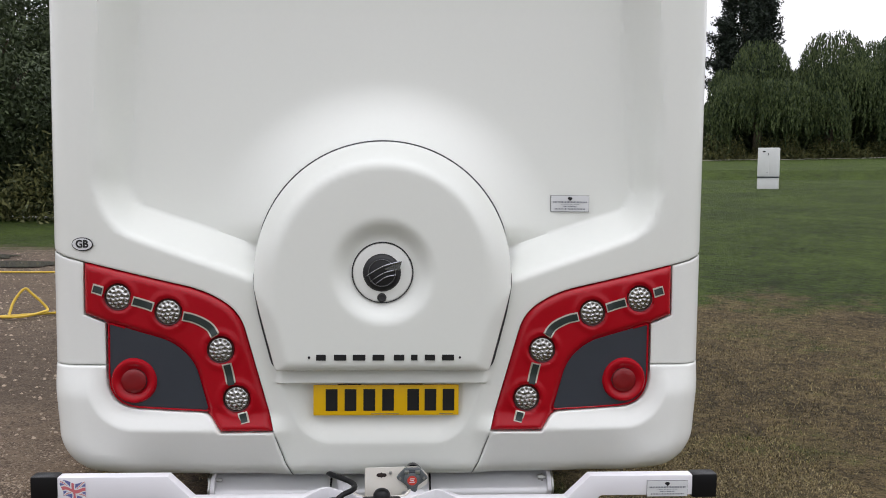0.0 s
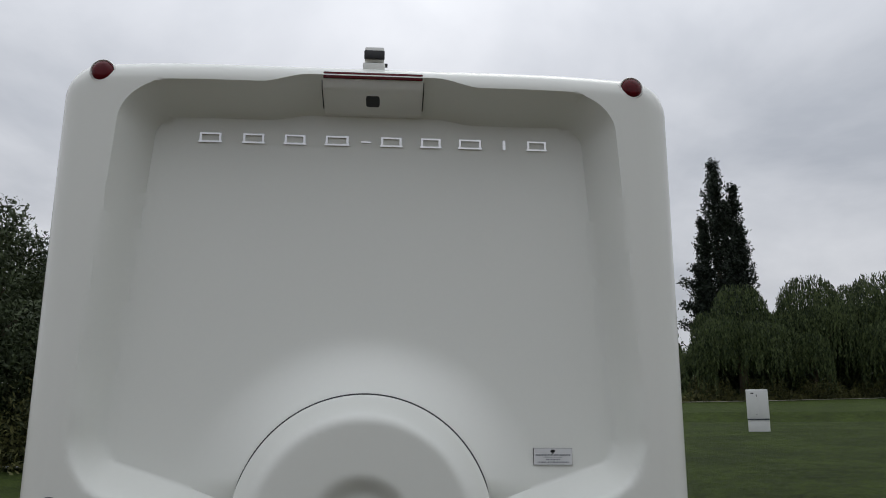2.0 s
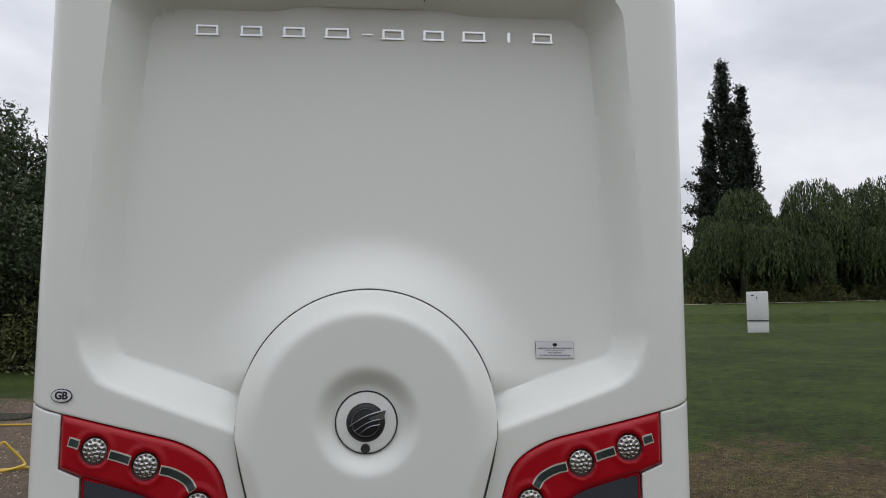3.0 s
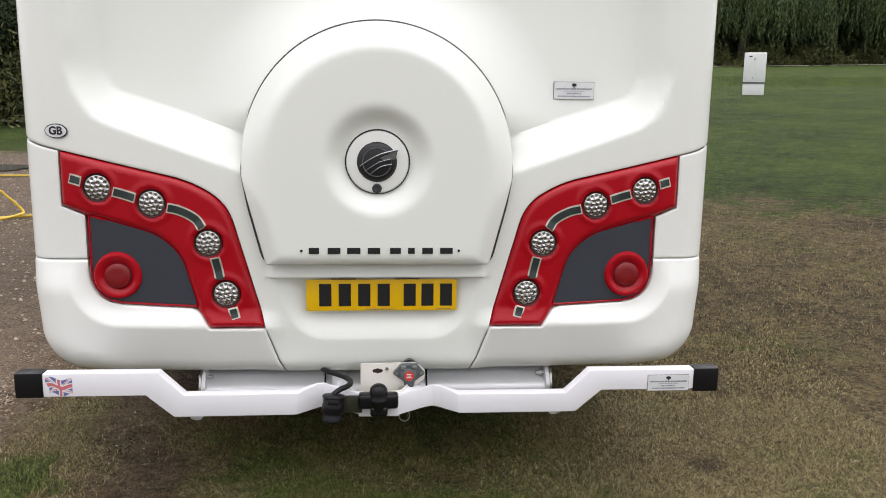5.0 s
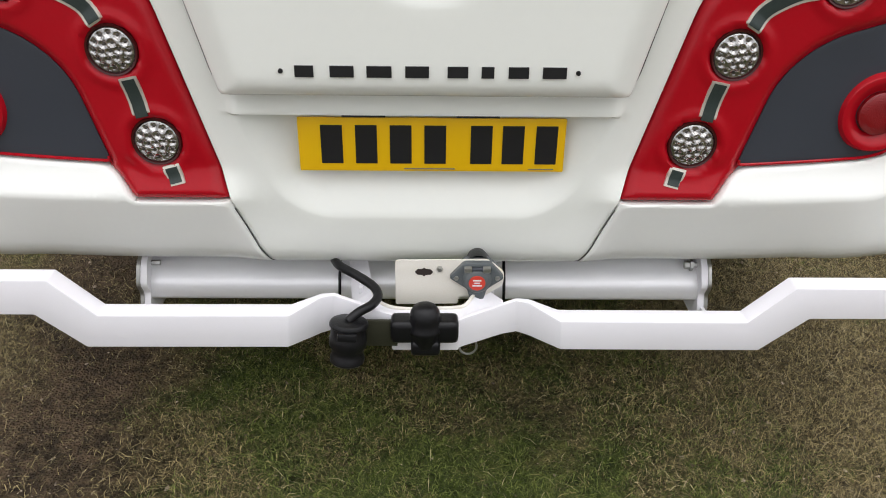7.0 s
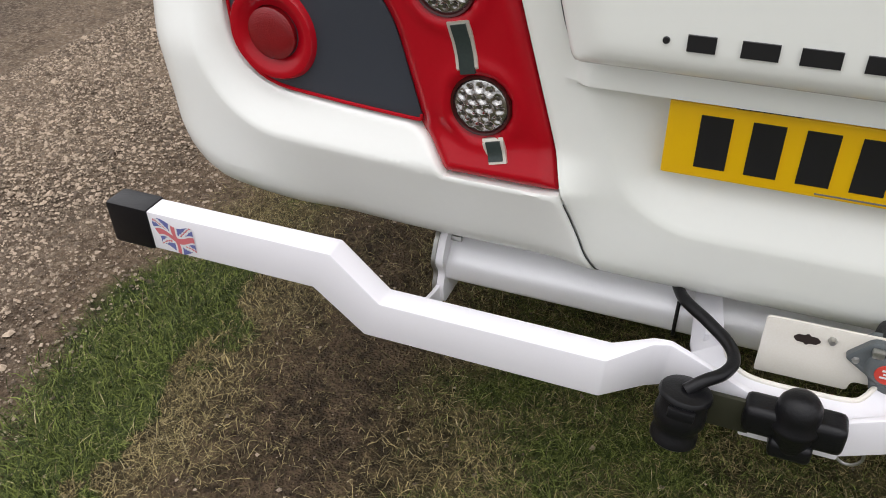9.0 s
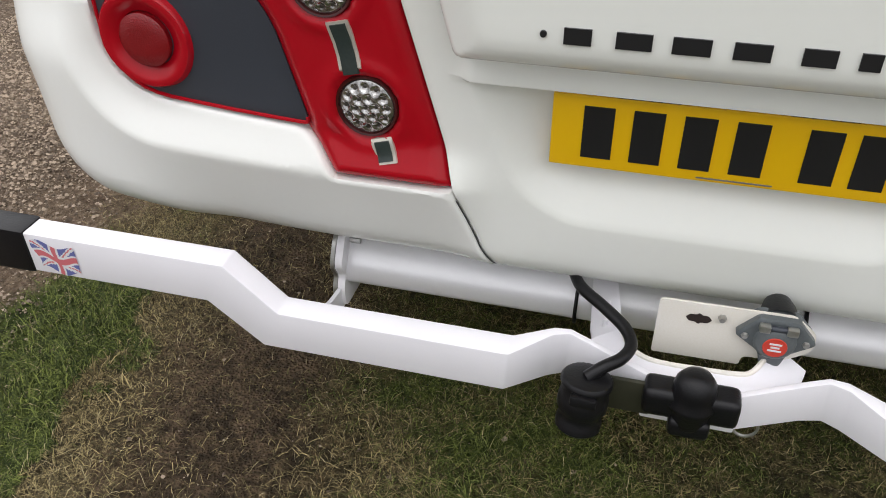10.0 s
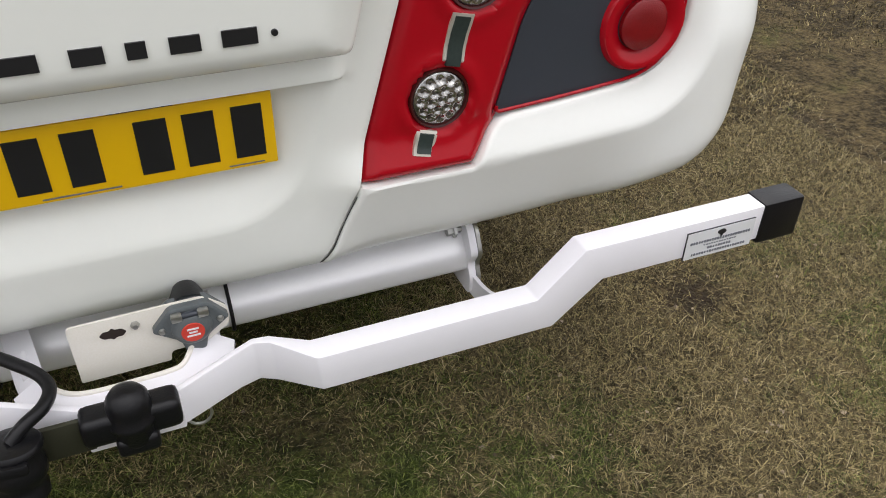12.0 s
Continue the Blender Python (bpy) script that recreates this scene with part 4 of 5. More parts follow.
# silver cross tube with its flanges, straps and arms
bm = bmesh.new()
prof = fillet([(0.074, 0.328), (0.074, 0.364), (0.134, 0.422), (0.182, 0.422), (0.182, 0.328)], [0.012, 0.020, 0.045, 0.02, 0.012], 6)
rows = []
for x in (-0.612, 0.612):
    rows.append([bm.verts.new((x, y, z)) for y, z in prof])
for i in range(len(prof)):
    j = (i + 1) % len(prof)
    bm.faces.new((rows[0][i], rows[0][j], rows[1][j], rows[1][i]))
bm.faces.new(rows[0][::-1])
bm.faces.new(rows[1])
tube = part("cross_tube", bm, M_ALU, motorhome, "silver painted cross tube under the bumper")
for s in (1, -1):
    shape = fillet([(0.060, 0.282), (0.058, 0.326), (0.072, 0.348), (0.054, 0.376), (0.068, 0.400), (0.078, 0.418), (0.100, 0.432), (0.197, 0.432), (0.197, 0.282)], 0.014, 4)
    bm = bmesh.new()
    a = [bm.verts.new((s * 0.612, y, z)) for y, z in shape]
    b = [bm.verts.new((s * 0.626, y, z)) for y, z in shape]
    bm.faces.new(a)
    bm.faces.new(b[::-1])
    for i in range(len(shape)):
        j = (i + 1) % len(shape)
        bm.faces.new((a[i], a[j], b[j], b[i]))
    fl = part("end_flange", bm, M_POWDER, tube, "wavy-edged white end flange")
    back_plate = bmesh.new()
    a = [back_plate.verts.new((s * 0.6265, y - 0.003, z)) for y, z in shape]
    b = [back_plate.verts.new((s * 0.634, y - 0.003, z)) for y, z in shape]
    back_plate.faces.new(a)
    back_plate.faces.new(b[::-1])
    for i in range(len(shape)):
        j = (i + 1) % len(shape)
        back_plate.faces.new((a[i], a[j], b[j], b[i]))
    part("flange_plate", back_plate, M_STEEL, fl, "zinc-plated outer plate")
    for y, z in ((0.106, 0.406), (0.165, 0.414)):
        part("bolt", lathe_bm([(0.0, -0.030), (0.009, -0.030), (0.009, -0.018), (0.014, -0.018), (0.014, -0.012), (0.006, -0.012), (0.006, 0.020), (0.0, 0.020)], 6, "x", (s * 0.612, y, z)), M_STEEL, fl, "zinc bolt")
    arm = spline([(s * 0.619, 0.11, 0.306), (s * 0.625, 0.02, 0.303), (s * 0.630, -0.06, 0.335), (s * 0.628, -0.115, 0.375)], 5)
    bm = bmesh.new()
    rows = [[bm.verts.new((p.x + dx, p.y, p.z + dz)) for dx, dz in ((-0.004, -0.022), (0.004, -0.022), (0.004, 0.022), (-0.004, 0.022))] for p in arm]
    for r0, r1 in zip(rows, rows[1:]):
        for k in range(4):
            bm.faces.new((r0[k], r0[(k + 1) % 4], r1[(k + 1) % 4], r1[k]))
    bm.faces.new(rows[0][::-1])
    bm.faces.new(rows[-1])
    part("bar_arm", bm, M_POWDER, tube, "curved white support arm")
for x in (-0.192, 0.175):
    pts = [(x, y - 0.004 if y < 0.122 else y + 0.004, z + (0.005 if z > 0.376 else -0.004)) for y, z in prof]
    part("strap", tube_bm(pts + pts[:1], 0.0035, 6), M_BLACK, tube, "black cable tie")

# white socket plate on its yoke, with the grey socket
plate_shape = fillet([(-0.062, 0.392), (-0.062, 0.497), (0.128, 0.500), (0.162, 0.471), (0.160, 0.439), (0.120, 0.412), (0.069, 0.412), (0.067, 0.394)], [0.004, 0.008, 0.01, 0.01, 0.01, 0.01, 0.01, 0.004], 4)
sp = patch("socket_plate", plate_shape, lambda x, z: x * 0 - 0.040, M_CREAM, motorhome, 0.03, 0.004, 0.0008, (0.003,), "cream-white metal socket plate")
hole = fillet([(-0.0220, 0.4710), (-0.0160, 0.4775), (-0.0070, 0.4775), (-0.0045, 0.4805), (-0.0015, 0.4805), (0.0010, 0.4775), (0.0100, 0.4775), (0.0160, 0.4710), (0.0100, 0.4645), (0.0010, 0.4645), (-0.0030, 0.4605), (-0.0070, 0.4645), (-0.0160, 0.4645)], 0.002, 3)
patch("plate_hole", hole, lambda x, z: x * 0 - 0.0412, M_RUST, sp, 0.02, 0.001, 0, (0.002,), "dark shaped cut-out")
part("plate_bolt", lathe_bm([(0.0, -0.008), (0.0045, -0.008), (0.0065, -0.003), (0.0065, 0.0)], 6, "y", (0.029, -0.040, 0.479)), M_STEEL, sp, "small zinc bolt")
octagon = fillet([(0.048, 0.463), (0.078, 0.498), (0.132, 0.498), (0.162, 0.463), (0.126, 0.436), (0.120, 0.411), (0.092, 0.411), (0.086, 0.436)], 0.007, 4)
sock = patch("socket", octagon, lambda x, z: x * 0 - 0.052, M_GREYBOX, sp, 0.02, 0.026, 0.003, (0.003, 0.007), "grey hinged trailer socket")
part("socket_lid", lathe_bm([(0.0, -0.011), (0.022, -0.011), (0.028, -0.006), (0.030, 0.0)], 28, "y", (0.105, -0.052, 0.460)), M_GREYBOX, sock, "round grey socket lid")
part("socket_label", lathe_bm([(0.0, -0.0125), (0.0165, -0.0125), (0.0175, -0.010)], 28, "y", (0.105, -0.052, 0.458)), M_LABELRED, sock, "round red label")
for dz, w in ((0.007, 0.017), (0.001, 0.012), (-0.005, 0.019)):
    bar_on("label_bar", 0.105, 0.458 + dz, w, 0.0028, None, M_PALE, sock, 0.0008, "", 0, -0.0646)
hinge = part("socket_hinge", lathe_bm([(0.0, -0.026), (0.0045, -0.026), (0.0045, 0.026), (0.0, 0.026)], 12, "x", (0.105, -0.057, 0.487)), M_SLATE, sock, "dark hinge pin")
for x in (0.086, 0.124):
    part("hinge_knuckle", box_bm(x - 0.008, x + 0.008, -0.064, -0.052, 0.481, 0.493, 0.003), M_STEEL, hinge, "zinc hinge knuckle")
for x in (0.063, 0.147):
    part("socket_screw", lathe_bm([(0.0, -0.004), (0.0042, -0.004), (0.0058, 0.0)], 6, "y", (x, -0.052, 0.463)), M_STEEL, sock, "steel screw")
part("socket_back", lathe_bm([(0.0, 0.05), (0.020, 0.05), (0.026, 0.03), (0.028, 0.002)], 20, "y", (0.108, -0.036, 0.478)), M_BLACK, sp, "black socket boot")
rim_line = [(-0.118, -0.004, 0.424), (-0.11, -0.03, 0.419), (-0.097, -0.058, 0.412), (-0.072, -0.074, 0.407), (-0.037, -0.078, 0.405), (0.013, -0.078, 0.406), (0.058, -0.078, 0.408), (0.081, -0.072, 0.41), (0.098, -0.051, 0.42), (0.112, -0.02, 0.428), (0.12, 0.004, 0.434)]
out_line = [(-0.165, 0.014, 0.404), (-0.155, -0.036, 0.392), (-0.139, -0.076, 0.384), (-0.102, -0.110, 0.390), (-0.037, -0.122, 0.397), (0.013, -0.124, 0.398), (0.058, -0.122, 0.397), (0.113, -0.110, 0.392), (0.147, -0.076, 0.388), (0.163, -0.036, 0.400), (0.171, 0.014, 0.412)]
rim_s, out_s = spline(rim_line[1:-1], 4), spline(out_line[1:-1], 4)
bm = bmesh.new()
rows = [[bm.verts.new(q) for q in (a, b, b - Vector((0, 0, 0.008)), a - Vector((0, 0, 0.012)))] for a, b in zip(rim_s, out_s)]
for a, b in zip(rows, rows[1:]):
    for k in range(4):
        bm.faces.new((a[k], a[(k + 1) % 4], b[(k + 1) % 4], b[k]))
bm.faces.new(rows[0][::-1])
bm.faces.new(rows[-1])
part("yoke", bm, M_POWDER, motorhome, "white welded tow yoke")
part("yoke_rim", tube_bm(rim_s, 0.0042, 8), M_CREAM, motorhome, "cream rolled edge of the yoke")
for x0 in (-0.137, 0.141):
    part("yoke_rib", box_bm(x0 - 0.004, x0 + 0.004, -0.01, 0.09, 0.355, 0.412, 0.002), M_POWDER, motorhome, "white welded rib")
gusset = bmesh.new()
side = [(-0.168, 0.085, 0.425), (-0.128, 0.085, 0.425), (-0.098, -0.085, 0.405), (-0.128, -0.100, 0.375), (-0.160, 0.02, 0.365)]
top_ring = [gusset.verts.new(q) for q in side]
low_ring_v = [gusset.verts.new((x, y, z - 0.008)) for x, y, z in side]
gusset.faces.new(top_ring)
gusset.faces.new(low_ring_v[::-1])
for k in range(len(side)):
    gusset.faces.new((top_ring[k], low_ring_v[k], low_ring_v[(k + 1) % len(side)], top_ring[(k + 1) % len(side)]))
part("yoke_gusset", gusset, M_POWDER, motorhome, "white welded gusset beside the lead")
part("tow_tongue", box_bm(-0.067, 0.068, -0.133, -0.119, 0.341, 0.405, 0.004), M_POWDER, motorhome, "white tow plate behind the ball")

# black rubber cover over the tow ball, with its side lugs
ball = part("tow_ball_cover", lathe_bm([(0.0, 0.097), (0.012, 0.0955), (0.022, 0.090), (0.0285, 0.080), (0.0305, 0.067), (0.0300, 0.052), (0.0335, 0.047), (0.0340, 0.040), (0.0300, 0.034), (0.0290, 0.012), (0.026, 0.004), (0.0, 0.004)], 28, "z", (0.000, -0.150, 0.366)), M_BLACK, motorhome, "black rubber tow ball cover")
part("cover_lug", box_bm(-0.068, 0.066, -0.166, -0.120, 0.378, 0.428, 0.013, 3), M_BLACK, ball, "black side lugs")
part("ball_neck", box_bm(-0.028, 0.030, -0.176, -0.118, 0.356, 0.388, 0.010, 3), M_BLACK, ball, "black neck block")
part("plug_bracket", box_bm(-0.135, -0.055, -0.145, -0.137, 0.360, 0.420, 0.002), M_OLIVE, motorhome, "dark steel plug bracket")
ring_pts = [(0.088 + 0.018 * math.cos(a), -0.105, 0.332 + 0.020 * math.sin(a)) for a in np.linspace(0, 2 * math.pi, 25)]
part("safety_ring", tube_bm(ring_pts, 0.0025, 6), M_STEEL, motorhome, "thin steel breakaway ring")

# black plug and its lead
plug = part("trailer_plug", lathe_bm([(0.0, 0.044), (0.024, 0.043), (0.034, 0.040), (0.0365, 0.036), (0.0365, 0.031), (0.0335, 0.028), (0.0335, 0.010), (0.0355, 0.004), (0.0355, -0.014), (0.031, -0.022), (0.030, -0.034), (0.0325, -0.040), (0.0325, -0.052), (0.028, -0.057), (0.0, -0.057)], 24, "z", (0, 0, 0)), M_BLACK, motorhome, "black rubber trailer plug")
plug.scale = (1.04, 1.04, 0.92)
plug.location, plug.rotation_euler = (-0.150, -0.168, 0.395), (radians(-10), radians(4), 0)
part("plug_lug", box_bm(-0.018, 0.018, -0.042, -0.030, 0.012, 0.030, 0.004), M_BLACK, plug)
lead = spline([(-0.200, 0.060, 0.448), (-0.182, 0.010, 0.456), (-0.140, -0.035, 0.458), (-0.106, -0.072, 0.456), (-0.094, -0.102, 0.452), (-0.104, -0.130, 0.449), (-0.128, -0.152, 0.446), (-0.149, -0.166, 0.434)], 8)
part("lead", tube_bm(lead, 0.0095, 10), M_BLACK, motorhome, "thick black lead")

# ---- ground: one sheet, gravel track and worn grass, rising gently ahead ----
def land(x, y):
    d = np.hypot(x, y)
    far = np.log1p(np.exp(np.clip(d - 5.0, -40, 40) / 1.5)) * 1.5
    far = np.where(d > 60, d - 5.0, far)
    return 0.0578 * far * smooth((y + 0.5) / 7.0) * (0.35 + 0.65 * smooth((x + 5.0) / 9.0))


def track_edge(y):
    """Where the gravel of the track meets the grass beside the motorhome."""
    return -1.52 + 0.04 * np.sin(y * 2.3) + 0.04 * np.sin(y * 5.1 + 1) - 0.25 * smooth((y - 0.6) / 3) + 0.27 * smooth((0.1 - y) / 0.8)


def axis(n, span, near):
    t = np.linspace(-1, 1, n)
    return np.sinh(t * near) / np.sinh(near) * span


gx, gy = axis(341, 700, 8.2), axis(341, 700, 8.2)
X, Y = np.meshgrid(gx, gy)
Z = land(X, Y)
near = np.exp(-np.hypot(X, Y) / 30)
bumps = np.array([noise.noise(Vector((a * 1.7, b * 1.7, 0))) * 0.010 + noise.noise(Vector((a * 7, b * 7, 3))) * 0.005 for a, b in zip(X.ravel(), Y.ravel())]).reshape(X.shape)
Z = Z + bumps * near - 0.006
nx = len(gx)
verts = np.stack([X.ravel(), Y.ravel(), Z.ravel()], 1)
faces = [(j * nx + i, j * nx + i + 1, (j + 1) * nx + i + 1, (j + 1) * nx + i) for j in range(nx - 1) for i in range(nx - 1)]

M_GROUND = bpy.data.materials.new("worn_grass_and_gravel")
M_GROUND.use_nodes = True
gn, gl = M_GROUND.node_tree.nodes, M_GROUND.node_tree.links
gp = gn["Principled BSDF"]
gp.inputs["Roughness"].default_value = 0.95
gp.inputs["Specular IOR Level"].default_value = 0.2
ggeo = gn.new("ShaderNodeNewGeometry")
gsep = gn.new("ShaderNodeSeparateXYZ")
gl.new(ggeo.outputs["Position"], gsep.inputs[0])


def node_math(n, l, op, a, b=None, c=None):
    m = n.new("ShaderNodeMath")
    m.operation = op
    for i, v in enumerate((a, b, c)):
        if v is None:
            continue
        if isinstance(v, (int, float)):
            m.inputs[i].default_value = v
        else:
            l.new(v, m.inputs[i])
    return m.outputs[0]


def node_noise(n, l, co, scale, detail=5, rough=0.55):
    t = n.new("ShaderNodeTexNoise")
    t.inputs["Scale"].default_value, t.inputs["Detail"].default_value, t.inputs["Roughness"].default_value = scale, detail, rough
    l.new(co, t.inputs["Vector"])
    return t.outputs[0]


def node_range(n, l, v, a, b, c=0.0, d=1.0):
    m = n.new("ShaderNodeMapRange")
    m.interpolation_type = "SMOOTHSTEP"
    l.new(v, m.inputs[0])
    for i, q in enumerate((a, b, c, d)):
        m.inputs[i + 1].default_value = q
    return m.outputs[0]


def node_mix(n, l, f, a, b):
    m = n.new("ShaderNodeMix")
    m.data_type = "RGBA"
    l.new(f, m.inputs[0]) if not isinstance(f, (int, float)) else None
    for i, q in ((6, a), (7, b)):
        if isinstance(q, tuple):
            m.inputs[i].default_value = (*q, 1)
        else:
            l.new(q, m.inputs[i])
    return m.outputs[2]


def lushness(n, l, geo, sep):
    """How green the turf is at a place: worn near the motorhome, lush on the field, patchy in between."""
    pos = geo.outputs["Position"]
    patchy = node_noise(n, l, pos, 0.9, 4)
    small = node_noise(n, l, pos, 6.5, 4, 0.65)
    blend = node_math(n, l, "ADD", node_math(n, l, "MULTIPLY", patchy, 0.55), node_math(n, l, "MULTIPLY", small, 0.45))
    y = sep.outputs[1]
    x = node_math(n, l, "ADD", sep.outputs[0], node_math(n, l, "MULTIPLY", node_math(n, l, "SUBTRACT", node_noise(n, l, pos, 3.0, 4, 0.6), 0.5), 0.75))
    ahead = node_range(n, l, node_math(n, l, "ADD", y, node_math(n, l, "MULTIPLY", node_math(n, l, "SUBTRACT", patchy, 0.5), 3.0)), 5.8, 8.8, -0.06, 0.50)
    strip = node_math(n, l, "MULTIPLY", node_range(n, l, node_math(n, l, "ADD", x, node_math(n, l, "MULTIPLY", y, 0.1)), -1.14, -1.26, 0.0, 0.5), node_range(n, l, y, 0.45, 0.15))
    middle = node_math(n, l, "MULTIPLY", node_range(n, l, x, -0.75, -0.40, 0.0, 0.18), node_range(n, l, x, 1.05, 0.45))
    rut = node_math(n, l, "MULTIPLY", node_range(n, l, x, -1.20, -1.05, 0.0, -0.22), node_range(n, l, x, -0.7, -0.85))
    total = blend
    for v in (ahead, strip, middle, rut):
        total = node_math(n, l, "ADD", total, v)
    return node_range(n, l, total, 0.43, 0.74)


g_pos = ggeo.outputs["Position"]
g_lush = lushness(gn, gl, ggeo, gsep)
g_fine = node_noise(gn, gl, g_pos, 55, 6, 0.7)
g_mid = node_noise(gn, gl, g_pos, 9, 5, 0.6)
g_clump = node_noise(gn, gl, g_pos, 21, 5, 0.65)
g_speck = node_math(gn, gl, "ADD", node_math(gn, gl, "MULTIPLY", g_fine, 0.45), node_math(gn, gl, "ADD", node_math(gn, gl, "MULTIPLY", g_mid, 0.25), node_math(gn, gl, "MULTIPLY", g_clump, 0.30)))
g_wide = node_math(gn, gl, "ADD", node_math(gn, gl, "MULTIPLY", node_math(gn, gl, "SUBTRACT", node_noise(gn, gl, g_pos, 0.45, 4), 0.5), 0.18), node_math(gn, gl, "MULTIPLY", node_math(gn, gl, "SUBTRACT", node_noise(gn, gl, g_pos, 2.3, 5, 0.65), 0.5), 0.20))
g_f = node_range(gn, gl, node_math(gn, gl, "ADD", g_speck, g_wide), 0.40, 0.63)
dry = node_mix(gn, gl, g_f, (0.034, 0.025, 0.012), (0.20, 0.148, 0.070))
green = node_mix(gn, gl, g_f, (0.014, 0.024, 0.002), (0.070, 0.110, 0.011))
turf = node_mix(gn, gl, g_lush, dry, green)
soil_f = node_math(gn, gl, "MULTIPLY", node_math(gn, gl, "MULTIPLY", node_range(gn, gl, node_math(gn, gl, "ADD", gsep.outputs[0], node_math(gn, gl, "MULTIPLY", gsep.outputs[1], 0.1)), -1.20, -1.05), node_range(gn, gl, gsep.outputs[0], -0.55, -0.8)), node_range(gn, gl, g_mid, 0.25, 0.6, 0.55, 0.95))
turf = node_mix(gn, gl, soil_f, turf, node_mix(gn, gl, g_f, (0.040, 0.027, 0.017), (0.150, 0.102, 0.064)))
gv = gn.new("ShaderNodeTexVoronoi")
gv.inputs["Scale"].default_value = 62
gl.new(g_pos, gv.inputs["Vector"])
gvs = gn.new("ShaderNodeSeparateColor")
gl.new(gv.outputs["Color"], gvs.inputs[0])
gv2 = gn.new("ShaderNodeTexVoronoi")
gv2.inputs["Scale"].default_value = 150
gl.new(g_pos, gv2.inputs["Vector"])
gvs2 = gn.new("ShaderNodeSeparateColor")
gl.new(gv2.outputs["Color"], gvs2.inputs[0])
pebble = node_mix(gn, gl, node_math(gn, gl, "ADD", node_math(gn, gl, "MULTIPLY", gvs.outputs[0], 0.45), node_math(gn, gl, "MULTIPLY", gvs2.outputs[0], 0.55)), (0.085, 0.060, 0.042), (0.40, 0.315, 0.235))
dirt = node_mix(gn, gl, node_range(gn, gl, g_mid, 0.3, 0.7), (0.090, 0.061, 0.041), (0.225, 0.160, 0.108))
grit = node_mix(gn, gl, node_range(gn, gl, g_fine, 0.42, 0.58), dirt, pebble)
wet = node_math(gn, gl, "MULTIPLY", node_range(gn, gl, node_noise(gn, gl, g_pos, 0.35, 4), 0.42, 0.62), node_range(gn, gl, gsep.outputs[1], 4.5, 1.5, 0.45, 1.0))
grit = node_mix(gn, gl, wet, node_mix(gn, gl, 0.5, grit, (0.075, 0.060, 0.047)), grit)
wav = node_math(gn, gl, "MULTIPLY", node_math(gn, gl, "SUBTRACT", node_noise(gn, gl, g_pos, 2.2, 5), 0.5), 0.7)
edge_x = node_math(gn, gl, "ADD", node_range(gn, gl, gsep.outputs[1], 0.6, 3.6, -1.52, -1.77), node_range(gn, gl, gsep.outputs[1], 0.1, -0.7, 0.0, 0.27))
off = node_math(gn, gl, "ADD", node_math(gn, gl, "SUBTRACT", edge_x, gsep.outputs[0]), wav)
on_track = node_math(gn, gl, "MULTIPLY", node_range(gn, gl, off, -0.08, 0.08), node_range(gn, gl, node_math(gn, gl, "ADD", gsep.outputs[1], node_math(gn, gl, "MULTIPLY", wav, 4)), 15.5, 13.5))
margin = node_range(gn, gl, node_math(gn, gl, "ADD", off, node_math(gn, gl, "MULTIPLY", g_mid, 0.4)), 0.65, 0.15, 0.0, 0.9)
grit = node_mix(gn, gl, margin, grit, node_mix(gn, gl, g_f, (0.085, 0.057, 0.036), (0.265, 0.187, 0.122)))
full = node_mix(gn, gl, on_track, turf, grit)
# a bare dirt scrape and a faint rut in the turf
dx = node_math(gn, gl, "MULTIPLY", node_math(gn, gl, "SUBTRACT", gsep.outputs[0], 1.285), 8.0)
dy = node_math(gn, gl, "MULTIPLY", node_math(gn, gl, "SUBTRACT", gsep.outputs[1], 0.17), 11.0)
scrape = node_math(gn, gl, "ADD", node_math(gn, gl, "ADD", node_math(gn, gl, "MULTIPLY", dx, dx), node_math(gn, gl, "MULTIPLY", dy, dy)), node_math(gn, gl, "MULTIPLY", node_math(gn, gl, "SUBTRACT", g_speck, 0.45), 4.5))
full = node_mix(gn, gl, node_range(gn, gl, scrape, 1.25, 0.25, 0.0, 0.85), full, (0.045, 0.031, 0.020))
rx = node_math(gn, gl, "ABSOLUTE", node_math(gn, gl, "SUBTRACT", node_math(gn, gl, "SUBTRACT", gsep.outputs[0], node_math(gn, gl, "MULTIPLY", gsep.outputs[1], 0.09)), node_math(gn, gl, "ADD", 2.14, node_math(gn, gl, "MULTIPLY", wav, 0.12))))
rut_f = node_math(gn, gl, "MULTIPLY", node_math(gn, gl, "MULTIPLY", node_range(gn, gl, rx, 0.06, 0.01), node_range(gn, gl, gsep.outputs[1], 0.5, 0.9)), node_range(gn, gl, gsep.outputs[1], 3.0, 2.0))
full = node_mix(gn, gl, node_math(gn, gl, "MULTIPLY", rut_f, 0.7), full, (0.05, 0.038, 0.024))
gl.new(full, gp.inputs["Base Color"])
gb = gn.new("ShaderNodeBump")
gb.inputs["Strength"].default_value, gb.inputs["Distance"].default_value = 0.9, 0.025
gl.new(node_math(gn, gl, "ADD", g_clump, node_math(gn, gl, "ADD", g_fine, node_math(gn, gl, "ADD", gv.outputs["Distance"], gv2.outputs["Distance"]))), gb.inputs["Height"])
gl.new(gb.outputs[0], gp.inputs["Normal"])
ground = tagged(mesh_object("ground", verts, faces, M_GROUND, None, "", True, 0), "worn mown grass beside a damp gravel track", "ground", "", "structure")


